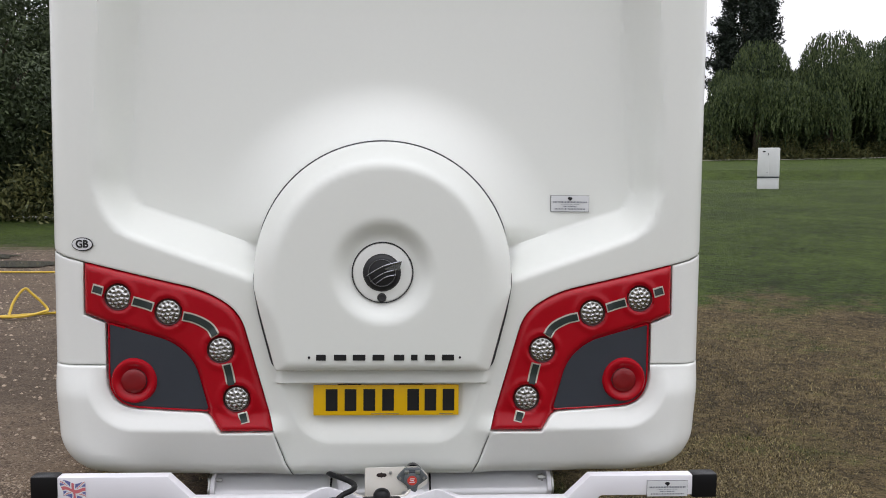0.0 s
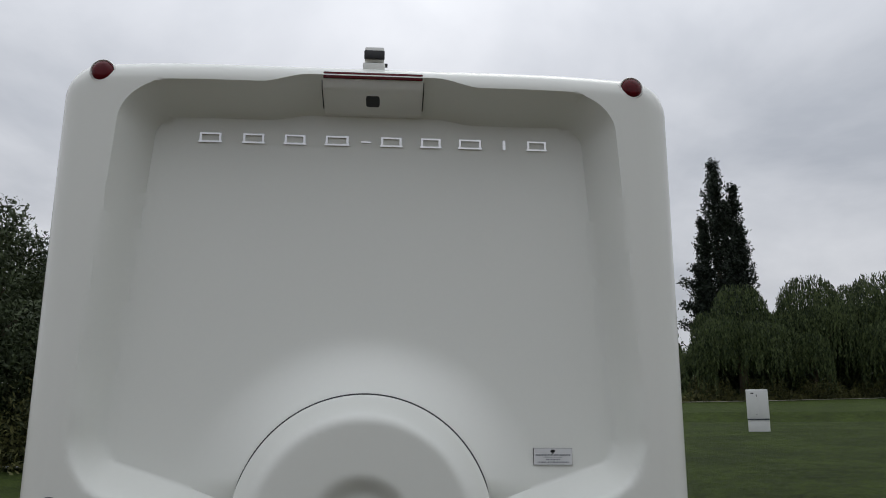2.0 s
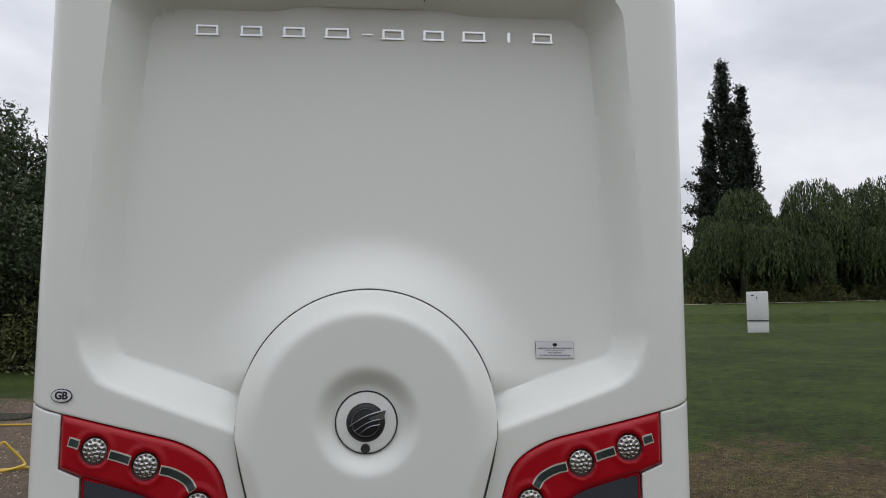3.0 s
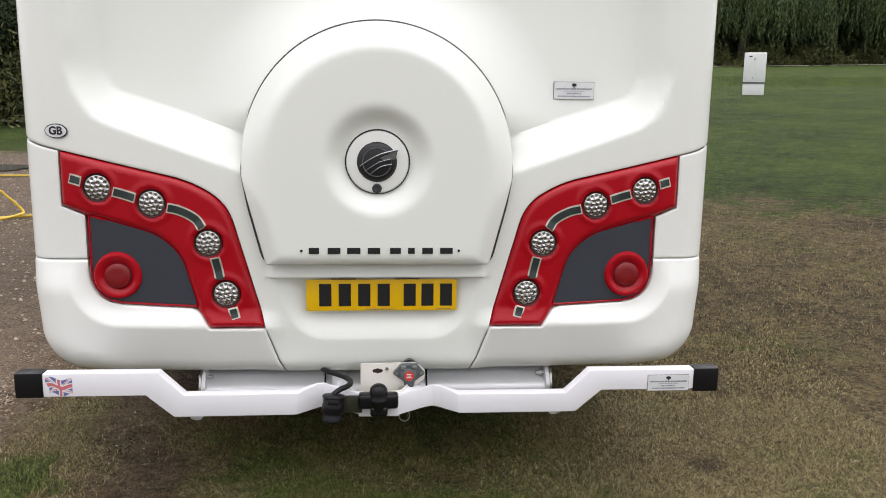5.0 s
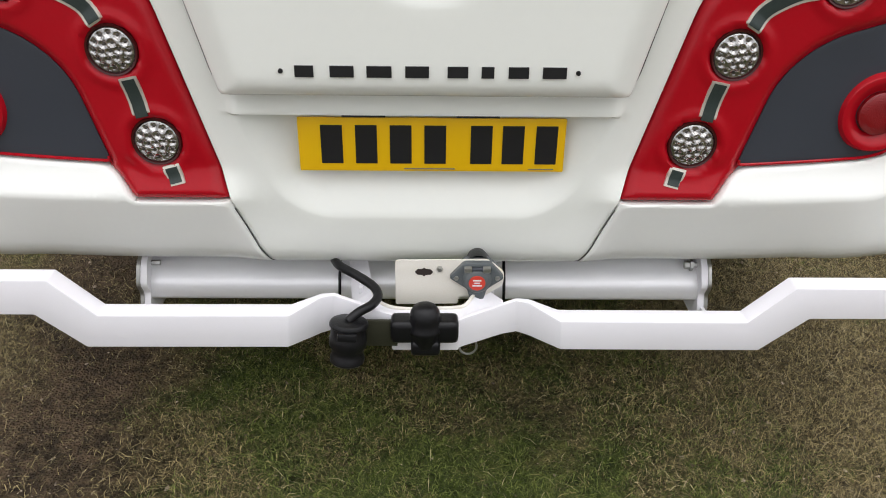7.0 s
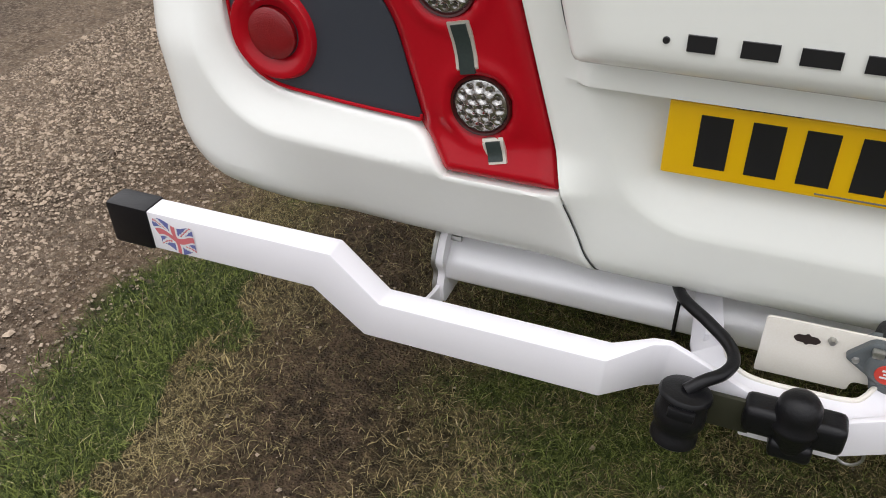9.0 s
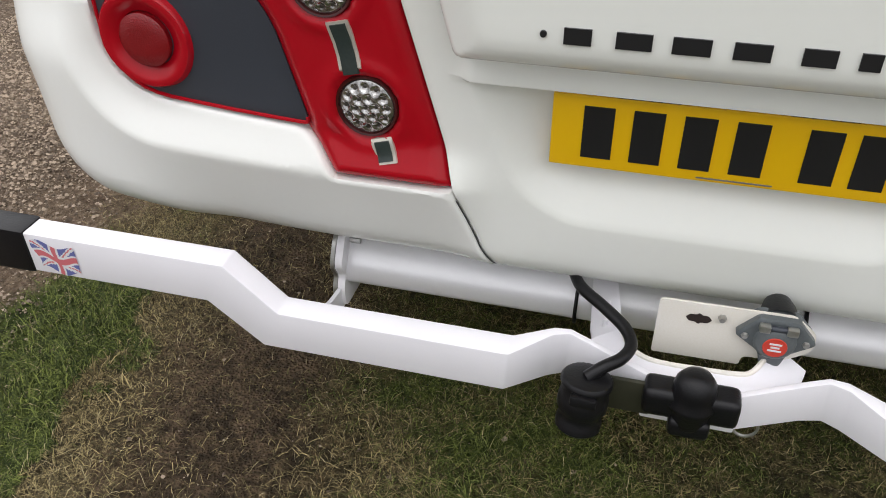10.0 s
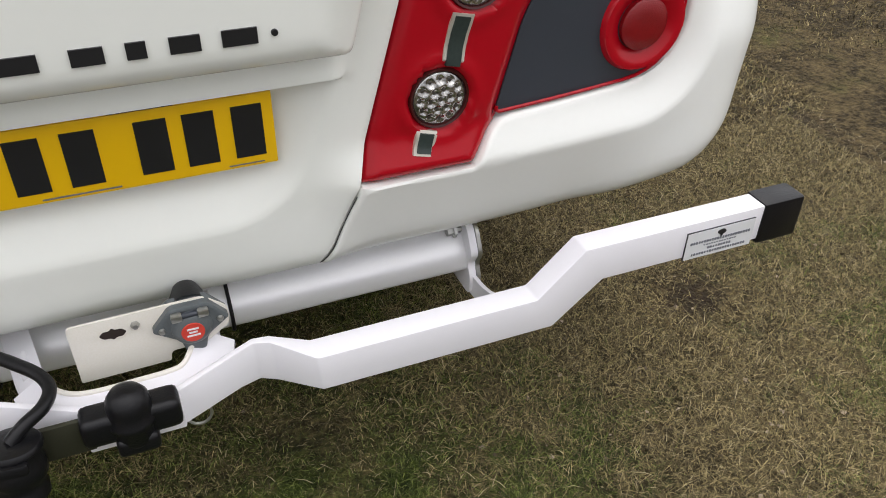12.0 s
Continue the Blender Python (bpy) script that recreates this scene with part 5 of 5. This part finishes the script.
# ---- grass blades and loose stones ----
M_BLADE = bpy.data.materials.new("grass_blades")
M_BLADE.use_nodes = True
bn, bl = M_BLADE.node_tree.nodes, M_BLADE.node_tree.links
bp_ = bn["Principled BSDF"]
bp_.inputs["Roughness"].default_value = 0.7
bp_.inputs["Specular IOR Level"].default_value = 0.25
bgeo = bn.new("ShaderNodeNewGeometry")
bsep = bn.new("ShaderNodeSeparateXYZ")
bl.new(bgeo.outputs["Position"], bsep.inputs[0])
b_lush = lushness(bn, bl, bgeo, bsep)
rnd = bgeo.outputs["Random Per Island"]
shade = node_math(bn, bl, "POWER", rnd, 2.1)
straw = node_mix(bn, bl, shade, (0.036, 0.027, 0.011), (0.47, 0.375, 0.18))
fresh = node_mix(bn, bl, shade, (0.019, 0.031, 0.005), (0.225, 0.265, 0.062))
pick = node_range(bn, bl, node_math(bn, bl, "ADD", b_lush, node_math(bn, bl, "MULTIPLY", node_math(bn, bl, "SUBTRACT", node_math(bn, bl, "FRACT", node_math(bn, bl, "MULTIPLY", rnd, 37.7)), 0.5), 0.9)), 0.38, 0.52)
bl.new(node_mix(bn, bl, pick, straw, fresh), bp_.inputs["Base Color"])


def ground_height(x, y):
    return land(x, y) - 0.004


def blades(name, count, x0, x1, y0, y1, tall, wide, flat, label, keep=None, seed=1, mat=None):
    rng = np.random.default_rng(seed)
    x, y = rng.uniform(x0, x1, count), rng.uniform(y0, y1, count)
    ok = x > track_edge(y) + rng.normal(0, 0.05, count)
    scrape = np.hypot((x - 1.285) * 8, (y - 0.17) * 11) > rng.uniform(0.0, 1.5, count)
    ok &= scrape
    wave = 0.09 * np.sin(5.1 * y + 2 * x) + 0.06 * np.sin(11 * y + 1.3) + rng.normal(0, 0.04, count)
    rut = smooth((x + wave + 0.1 * y + 1.20) / 0.2) * smooth((-0.5 - x - wave) / 0.35)
    ok &= rng.random(count) > 0.90 * rut
    if keep is not None:
        ok &= keep(x, y, rng)
    x, y = x[ok], y[ok]
    k = len(x)
    a, lean = rng.uniform(0, 2 * np.pi, k), rng.uniform(0, 2 * np.pi, k)
    h = tall * rng.uniform(0.35, 1.0, k)
    lay = flat * rng.uniform(0.3, 1.3, k)
    w = wide * rng.uniform(0.6, 1.2, k)
    z = ground_height(x, y)
    ux, uy = np.cos(a) * w / 2, np.sin(a) * w / 2
    tx, ty = np.cos(lean) * h * lay, np.sin(lean) * h * lay
    rise = h * np.maximum(0.18, 1 - 0.6 * lay) if flat < 2 else h * 0 + rng.uniform(0.006, 0.020, k)
    v = np.empty((k, 5, 3))
    v[:, 0] = np.stack([x - ux, y - uy, z - 0.004], 1)
    v[:, 1] = np.stack([x + ux, y + uy, z - 0.004], 1)
    v[:, 2] = np.stack([x + ux * 0.8 + tx * 0.45, y + uy * 0.8 + ty * 0.45, z + rise * 0.75], 1)
    v[:, 3] = np.stack([x - ux * 0.8 + tx * 0.45, y - uy * 0.8 + ty * 0.45, z + rise * 0.75], 1)
    v[:, 4] = np.stack([x + tx, y + ty, z + rise], 1)
    me = bpy.data.meshes.new(name)
    me.vertices.add(k * 5)
    me.vertices.foreach_set("co", v.ravel())
    base = np.arange(k)[:, None] * 5
    loops = np.concatenate([base + np.array([0, 1, 2, 3]), base + np.array([3, 2, 4])], 1).ravel()
    me.loops.add(len(loops))
    me.loops.foreach_set("vertex_index", loops)
    me.polygons.add(2 * k)
    me.polygons.foreach_set("loop_start", (np.arange(k)[:, None] * 7 + np.array([0, 4])).ravel())
    me.polygons.foreach_set("loop_total", np.tile([4, 3], k))
    me.update(calc_edges=True)
    me.materials.append(mat or M_BLADE)
    return tagged(new(name, me), label, "grass", "", "stuff")


blades("grass", 430000, -1.6, 2.2, -0.65, 0.85, 0.027, 0.0017, 1.75, "short worn grass with straw-coloured dead blades")
blades("grass", 70000, -1.5, 2.4, 0.85, 1.9, 0.026, 0.0030, 1.5, "short worn grass beside the motorhome", None, 12)
blades("grass", 34000, -2.0, -1.0, -0.9, 0.7, 0.055, 0.0027, 1.15, "lush green grass along the track's edge", lambda x, y, r: (x + 0.1 * y < -1.19 + 0.06 * np.sin(6 * y) + 0.05 * np.sin(15 * y + 2) + r.normal(0, 0.05, len(x))) & (y < 0.32 + r.normal(0, 0.08, len(x))), 2)
blades("grass", 120000, 1.0, 7.0, 1.2, 8.5, 0.03, 0.0042, 1.0, "short field grass", lambda x, y, r: r.random(len(x)) < np.clip(1.15 - np.hypot(x, y) / 8, 0, 1), 3)

blades("clippings", 15000, -1.5, 2.3, -0.65, 1.2, 0.026, 0.0015, 2.2, "pale straw clippings lying on the grass", lambda x, y, r: r.random(len(x)) < 0.45 + 0.5 * smooth((np.abs(x) - 0.3) / 0.5), 15, M_STRAW)


def stones(name, count, x0, x1, y0, y1, small, large, label, seed, keep):
    rng = np.random.default_rng(seed)
    x, y = rng.uniform(x0, x1, count), rng.uniform(y0, y1, count)
    ok = keep(x, y, rng)
    x, y = x[ok], y[ok]
    k = len(x)
    s = small + (large - small) * rng.random(k) ** 4
    base = np.array([(1, 0, 0), (0.31, 0.95, 0), (-0.81, 0.59, 0), (-0.81, -0.59, 0), (0.31, -0.95, 0), (0.35, 0.25, 0.75), (-0.35, -0.2, 0.8)], float)
    tris = np.array([(0, 1, 5), (1, 2, 5), (2, 6, 5), (2, 3, 6), (3, 4, 6), (4, 5, 6), (4, 0, 5)])
    v = base[None] * rng.uniform(0.7, 1.15, (k, 7, 1)) + rng.normal(0, 0.10, (k, 7, 3))
    a = rng.uniform(0, 6.3, k)
    c, d = np.cos(a)[:, None], np.sin(a)[:, None]
    vx, vy = v[:, :, 0] * c - v[:, :, 1] * d, v[:, :, 0] * d + v[:, :, 1] * c
    z = ground_height(x, y)
    co = np.stack([x[:, None] + vx * s[:, None], y[:, None] + vy * s[:, None], z[:, None] + (v[:, :, 2] - 0.15) * s[:, None] * 0.9], 2)
    me = bpy.data.meshes.new(name)
    me.from_pydata(co.reshape(-1, 3).tolist(), [], (np.arange(k)[:, None, None] * 7 + tris).reshape(-1, 3).tolist())
    me.materials.append(M_STONE)
    return tagged(new(name, me), label, "gravel", "", "stuff")


def on_track(x, y, r):
    return (x < track_edge(y) + r.normal(0, 0.07, len(x))) & (r.random(len(x)) < 0.30 + 0.70 * smooth((track_edge(y) - x - 0.10) / 0.45))


stones("gravel", 92000, -2.9, -1.2, -0.7, 1.9, 0.0018, 0.0085, "fine grey and tan gravel of the track", 5, on_track)
stones("gravel", 900, -2.9, -1.25, -0.7, 1.9, 0.009, 0.017, "loose larger pebbles lying on the gravel", 8, on_track)
stones("gravel", 14000, -7.5, -1.6, 1.9, 14.0, 0.006, 0.022, "loose gravel of the track", 6, lambda x, y, r: x < track_edge(y) - 0.1)
stones("crumbs", 2500, -1.7, 2.3, -0.9, 1.6, 0.002, 0.008, "small stones and dead leaf crumbs in the grass", 7, lambda x, y, r: x > -1.6)

# ---- trees ----
def leaf_mesh(name, centres, size, mat, rng, droop=0.0, aspect=1.0):
    k = len(centres)
    n = rng.normal(0, 1, (k, 3))
    n /= np.linalg.norm(n, axis=1)[:, None]
    u = np.cross(n, rng.normal(0, 1, (k, 3)))
    u /= np.linalg.norm(u, axis=1)[:, None]
    if droop:
        u = u * (1 - droop) + np.array([0, 0, -1.0]) * droop
        u /= np.linalg.norm(u, axis=1)[:, None]
    w = np.cross(u, n)
    w /= np.maximum(1e-6, np.linalg.norm(w, axis=1))[:, None]
    s = size * rng.uniform(0.5, 1.3, k)[:, None]
    c = np.asarray(centres)
    v = np.stack([c - u * s * aspect, c + w * s * 0.42 - u * s * 0.1 * aspect, c + u * s * aspect, c - w * s * 0.42 + u * s * 0.1 * aspect], 1)
    me = bpy.data.meshes.new(name)
    me.from_pydata(v.reshape(-1, 3).tolist(), [], (np.arange(k)[:, None] * 4 + np.arange(4)).tolist())
    me.materials.append(mat)
    return me


def tree(name, label, trunk_h, trunk_r, limbs, leaves_me, seed, lean=0.1, leaf_label=""):
    rr = random.Random(seed)
    root = thing(name, (0, 0, 0), label, "tree")
    pts = spline([(0, 0, -0.3), (rr.uniform(-lean, lean), rr.uniform(-lean, lean), trunk_h * 0.4), (rr.uniform(-lean, lean) * 2, rr.uniform(-lean, lean) * 2, trunk_h)], 5)
    part("trunk", tube_bm(pts, trunk_r, 9, [trunk_r * (1.25 - 0.95 * i / (len(pts) - 1)) for i in range(len(pts))]), M_BARK, root)
    for a, z0, out, rise, r in limbs:
        c, s = math.cos(a), math.sin(a)
        p = spline([(0, 0, z0), (c * out * 0.4, s * out * 0.4, z0 + rise * 0.6), (c * out, s * out, z0 + rise)], 4)
        part("limb", tube_bm(p, r, 6, [r * (1 - 0.8 * i / (len(p) - 1)) for i in range(len(p))]), M_BARK, root)
    crown = new("crown", leaves_me)
    crown.parent = root
    return root


def willow(seed, height, spread, strands):
    rng = np.random.default_rng(seed)
    lobes = [(0, 0, height * 0.68, spread * 0.45, height * 0.32)]
    for i in range(14):
        a, ring_f = i * 2.4 + seed, 0.25 + 0.62 * (i / 14)
        lobes.append((math.cos(a) * spread * ring_f, math.sin(a) * spread * ring_f, height * (0.70 - 0.50 * ring_f + rng.uniform(-0.08, 0.10)), spread * rng.uniform(0.26, 0.40), height * rng.uniform(0.13, 0.25)))
    cs = []
    for _ in range(strands):
        lx, ly, lz, lr, lh = lobes[rng.integers(0, len(lobes))]
        a, r = rng.uniform(0, 6.283), math.sqrt(0.15 + 0.85 * rng.random())
        x, y = lx + math.cos(a) * r * lr, ly + math.sin(a) * r * lr
        top = lz + lh * math.sqrt(max(0, 1 - r * r)) + rng.normal(0, 0.10)
        length = rng.uniform(0.4, 1.1) + r * r * rng.uniform(0.4, 3.2)
        m = int(length / 0.20)
        sway = rng.normal(0, 0.05, 2)
        for k in range(m):
            f = k * 0.20
            if top - f < 0.3:
                break
            cs.append((x + sway[0] * f + rng.normal(0, 0.05), y + sway[1] * f + rng.normal(0, 0.05), top - f))
    me = leaf_mesh("willow_crown", cs, 0.125, M_WILLOW, rng, 0.7, 1.25)
    limbs = [(i * 1.26, height * 0.22, spread * 0.5, height * 0.32, 0.2) for i in range(5)]
    return tree("willow_tree", "weeping willow with hanging grey-green curtains of leaves", height * 0.6, 0.45, limbs, me, seed)


def place(ob, x, y, turn=0.0, scale=1.0):
    ob.location = (x, y, float(land(np.array([x]), np.array([y]))[0]) - 0.1)
    ob.rotation_euler, ob.scale = (0, 0, turn), (scale,) * 3
    return ob


def again(ob, x, y, turn, scale):
    m = Matrix.Translation((x, y, float(land(np.array([x]), np.array([y]))[0]) - 0.1)) @ Matrix.Rotation(turn, 4, "Z")
    c = copy_thing(ob, m)
    c.scale = (scale,) * 3
    return c


w_a, w_b = willow(3, 10.5, 5.6, 6800), willow(8, 11.5, 6.4, 7600)
for w in (w_a, w_b):
    tagged(w, group="willows along the field's far edge")
place(w_a, 44.9, 97, 0.4, 1.42)
place(w_b, 55.7, 100, 1.2, 1.42)
again(w_a, 64.1, 98, 2.2, 1.55)
again(w_b, 75.9, 104, 3.1, 1.5)
again(w_a, 50.3, 108, 4.0, 1.15)
again(w_b, 89.7, 102, 0.3, 1.5)
again(w_a, 35.5, 104, 5.0, 0.9)
again(w_b, 61.6, 112, 5.4, 1.4)
again(w_b, 71.0, 114, 4.4, 1.5)
again(w_a, 83.8, 114, 1.4, 1.5)

# the tall poplar behind the willows: several upright spires
rng = np.random.default_rng(21)
cs = []
spires = [(0, 0, 29.0, 2.3), (2.5, 0.3, 26.4, 1.6), (-1.4, 0.8, 22.0, 1.7), (2.6, -0.6, 20.0, 1.9), (-2.4, -0.4, 15.0, 2.0), (0.8, -1.2, 24.0, 1.6), (3.2, 0.4, 14.0, 1.5)]
for sx, sy, h, r in spires:
    for b in range(int(h * 11)):
        z0 = rng.uniform(3.0, h - 0.4)
        f = 1 - (z0 / h) ** 3.0
        a = rng.uniform(0, 6.283)
        reach = r * (0.25 + 0.75 * f) * rng.uniform(0.35, 1.1)
        for t in np.linspace(0.25, 1, 5):
            for _ in range(9):
                cs.append((sx + math.cos(a) * reach * t + rng.normal(0, 0.16), sy + math.sin(a) * reach * t + rng.normal(0, 0.16), z0 + 1.5 * t * reach + rng.normal(0, 0.2)))
for a, z0, reach in ((3.0, 12.5, 4.4), (3.3, 9.5, 5.0), (2.8, 7.5, 4.6), (3.4, 14.0, 3.6)):
    for t in np.linspace(0.3, 1, 9):
        for _ in range(64):
            cs.append((math.cos(a) * reach * t + rng.normal(0, 0.35), math.sin(a) * reach * t + rng.normal(0, 0.4), z0 + 1.6 * t + rng.normal(0, 0.35)))
pop = tree("poplar_tree", "tall dark poplar with two ragged spires", 20, 0.5, [(0.2, 4, 2.5, 16, 0.3), (3.1, 5, 4.0, 8, 0.2), (3.3, 4, 4.6, 5, 0.2)], leaf_mesh("poplar_crown", [c for c in cs if c[2] < 29.5], 0.205, M_POPLAR, rng, 0.0, 1.0), 4)
place(pop, 45.3, 103, 0.0, 1.13)


# broad dark trees and undergrowth beyond the track
def broad(seed, height, spread, count, size=0.085):
    rng = np.random.default_rng(seed)
    cs = []
    clumps = 110
    for i in range(clumps):
        a, r = rng.uniform(0, 6.283), math.sqrt(rng.random())
        zt = rng.uniform(0.10, 1.0)
        girth = spread * (0.75 + 0.35 * math.sin(zt * 3.0)) * (1.0 if zt < 0.7 else (1.15 - zt) / 0.45)
        c = np.array([math.cos(a) * r * girth, math.sin(a) * r * girth, height * zt])
        rad = rng.uniform(0.5, 1.2)
        m = count // clumps
        d = rng.normal(0, 1, (m, 3))
        d /= np.linalg.norm(d, axis=1)[:, None]
        cs.append(c + d * rad * rng.uniform(0.55, 1.05, (m, 1)) * np.array([1, 1, 0.8]))
    cs = np.concatenate(cs)
    cs = cs[cs[:, 2] > 0.05]
    limbs = [(i * 1.05, height * 0.25, spread * 0.6, height * 0.4, 0.14) for i in range(6)]
    return tree("broadleaf_tree", "dense dark-green broadleaf tree beyond the gravel track", height * 0.7, 0.3, limbs, leaf_mesh("broad_crown", cs, size, M_DARKLEAF, rng, 0.15, 1.1), seed)


b_a, b_b = broad(31, 8.5, 3.4, 36000), broad(47, 7.2, 3.0, 33000)
for b in (b_a, b_b):
    tagged(b, group="trees beyond the track")
place(b_a, -13.6, 25, 0.3, 1.02)
place(b_b, -10.8, 26.5, 1.1, 0.95)
again(b_a, -17.1, 25, 2.0, 1.08)
again(b_b, -8.2, 29, 3.0, 1.0)
again(b_a, -21.1, 24, 4.1, 1.1)
again(b_b, -12.6, 31, 5.0, 1.1)
again(b_a, -17.6, 32, 0.9, 1.15)


def scrub(name, label, x0, x1, y0, y1, tall, count, size, mat, seed):
    rng = np.random.default_rng(seed)
    t = rng.random(count)
    x = x0 + (x1 - x0) * t + rng.normal(0, 0.6, count)
    y = y0 + (y1 - y0) * t + rng.normal(0, 0.7, count)
    hump = 0.55 + 0.45 * np.sin(x * 1.3 + seed) * np.sin(x * 0.47) + rng.normal(0, 0.12, count)
    z = land(x, y) + np.abs(rng.random(count)) * tall * np.clip(hump, 0.2, 1.2)
    me = leaf_mesh(name, np.stack([x, y, z], 1), size, mat, rng, 0.25, 1.2)
    return tagged(new(name, me), label, "scrub", "", "stuff")


scrub("hedge_scrub", "rough green and straw scrub at the foot of the willows", 26, 104, 95, 98, 3.3, 26000, 0.17, M_SHRUB, 5)
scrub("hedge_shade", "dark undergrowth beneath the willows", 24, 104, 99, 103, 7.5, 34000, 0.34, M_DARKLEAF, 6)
scrub("bank_scrub", "dark brambles and nettles beyond the track", -24, -7.5, 21.5, 24.5, 2.6, 22000, 0.085, M_SHRUB, 9)

# pale path along the far edge of the field
xs = np.linspace(20, 110, 60)
pv, pf = [], []
for i, x in enumerate(xs):
    y = 92.5 + 0.3 * math.sin(x * 0.5)
    for dy in (0, 2.6):
        pv.append((x, y + dy, float(land(np.array([x]), np.array([y + dy]))[0]) + 0.05))
    if i:
        pf.append((2 * i - 2, 2 * i, 2 * i + 1, 2 * i - 1))
tagged(mesh_object("field_path", pv, pf, M_PATHLINE, None), "pale gravel path along the far edge of the field", "path", "", "structure")

# ---- white service kiosk on the field ----
kz = float(land(np.array([16.04]), np.array([31.57]))[0])
kiosk = thing("service_kiosk", (16.04, 31.57, kz), "white plastic service kiosk standing on the grass", "kiosk")
kiosk.rotation_euler, kiosk.scale = (0, 0, radians(-27)), (1.01,) * 3
part("plinth", box_bm(-0.42, 0.42, -0.3, 0.3, -0.05, 0.47, 0.02), M_KIOSK, kiosk, "white lower box")
part("cabinet", box_bm(-0.43, 0.43, -0.32, 0.32, 0.50, 1.72, 0.03), M_KIOSK, kiosk, "white cabinet")
part("joint", box_bm(-0.425, 0.425, -0.33, 0.31, 0.455, 0.505, 0.01), M_SLATE, kiosk, "dark joint")
dr = part("cabinet_door", box_bm(-0.38, 0.02, -0.335, -0.31, 0.56, 1.66, 0.01), M_KIOSK, kiosk, "white door")
part("door_handle", box_bm(-0.03, 0.0, -0.35, -0.33, 1.40, 1.50, 0.005), M_INK, dr, "black handle")
part("door_label", box_bm(-0.24, -0.12, -0.345, -0.333, 1.53, 1.58, 0.003), M_INK, dr, "dark label")
part("keyhole", box_bm(-0.06, -0.03, -0.345, -0.333, 0.66, 0.70, 0.003), M_SLATE, dr)

# ---- yellow hose and stand on the track ----
def on_land(pts, lift):
    return [(x, y, float(land(np.array([x]), np.array([y]))[0]) + z + lift) for x, y, z in pts]


hose = thing("yellow_hose", (0, 0, 0), "long yellow water hose lying on the gravel", "hose")
part("hose_run", tube_bm(spline(on_land([(-9.00, 9.90, 0), (-7.00, 10.10, 0), (-5.80, 10.15, 0), (-4.60, 10.30, 0), (-3.40, 10.20, 0), (-2.20, 10.70, 0)], 0.02), 8), 0.015, 8), M_HOSE, hose)
part("hose_run", tube_bm(spline(on_land([(-7.10, 5.82, 0), (-5.10, 6.02, 0), (-4.30, 6.12, 0), (-3.70, 6.42, 0), (-2.90, 6.47, 0), (-2.00, 6.82, 0)], 0.02), 8), 0.015, 8), M_HOSE, hose)
loop = spline(on_land([(-4.12, 6.10, 0), (-4.12, 6.22, 0.14), (-4.04, 6.30, 0.27), (-3.97, 6.32, 0.22), (-3.82, 6.35, 0.05), (-3.84, 6.25, 0.02), (-3.97, 6.10, 0), (-4.17, 6.05, 0)], 0.03), 8)
part("hose_loop", tube_bm(loop, 0.015, 8), M_HOSE, hose, "upright loop of yellow hose")
# low white rail at the edge of the track
rail = thing("low_rail", (0, 0, 0), "low white rail along the grass verge", "rail")
rp = on_land([(-26.00, 22.80, 0.1), (-18.00, 23.30, 0.1), (-12.00, 23.80, 0.1), (-6.00, 24.40, 0.1)], 0.0)
part("rail", tube_bm(spline(rp, 6), 0.035, 8), M_PALE, rail)
for x, y, z in rp:
    part("rail_post", tube_bm([(x, y, z - 0.4), (x, y, z)], 0.03, 8), M_PALE, rail)
# shallow puddles
for x, y, a, b in ((-6.6, 11.4, 1.1, 0.5), (-8.2, 12.6, 1.4, 0.4)):
    z = float(land(np.array([x]), np.array([y]))[0])
    bm = bmesh.new()
    ring_v = []
    for i in range(36):
        t = 2 * math.pi * i / 36
        k = 1 + 0.18 * math.sin(3 * t + x) + 0.1 * math.sin(5 * t)
        px, py = x + a * k * math.cos(t), y + b * k * math.sin(t)
        ring_v.append(bm.verts.new((px, py, float(land(np.array([px]), np.array([py]))[0]) + 0.012)))
    bm.faces.new(ring_v)
    tagged(part("puddle", bm, M_WATER, None), "shallow muddy puddle on the gravel", "puddle", "", "structure")
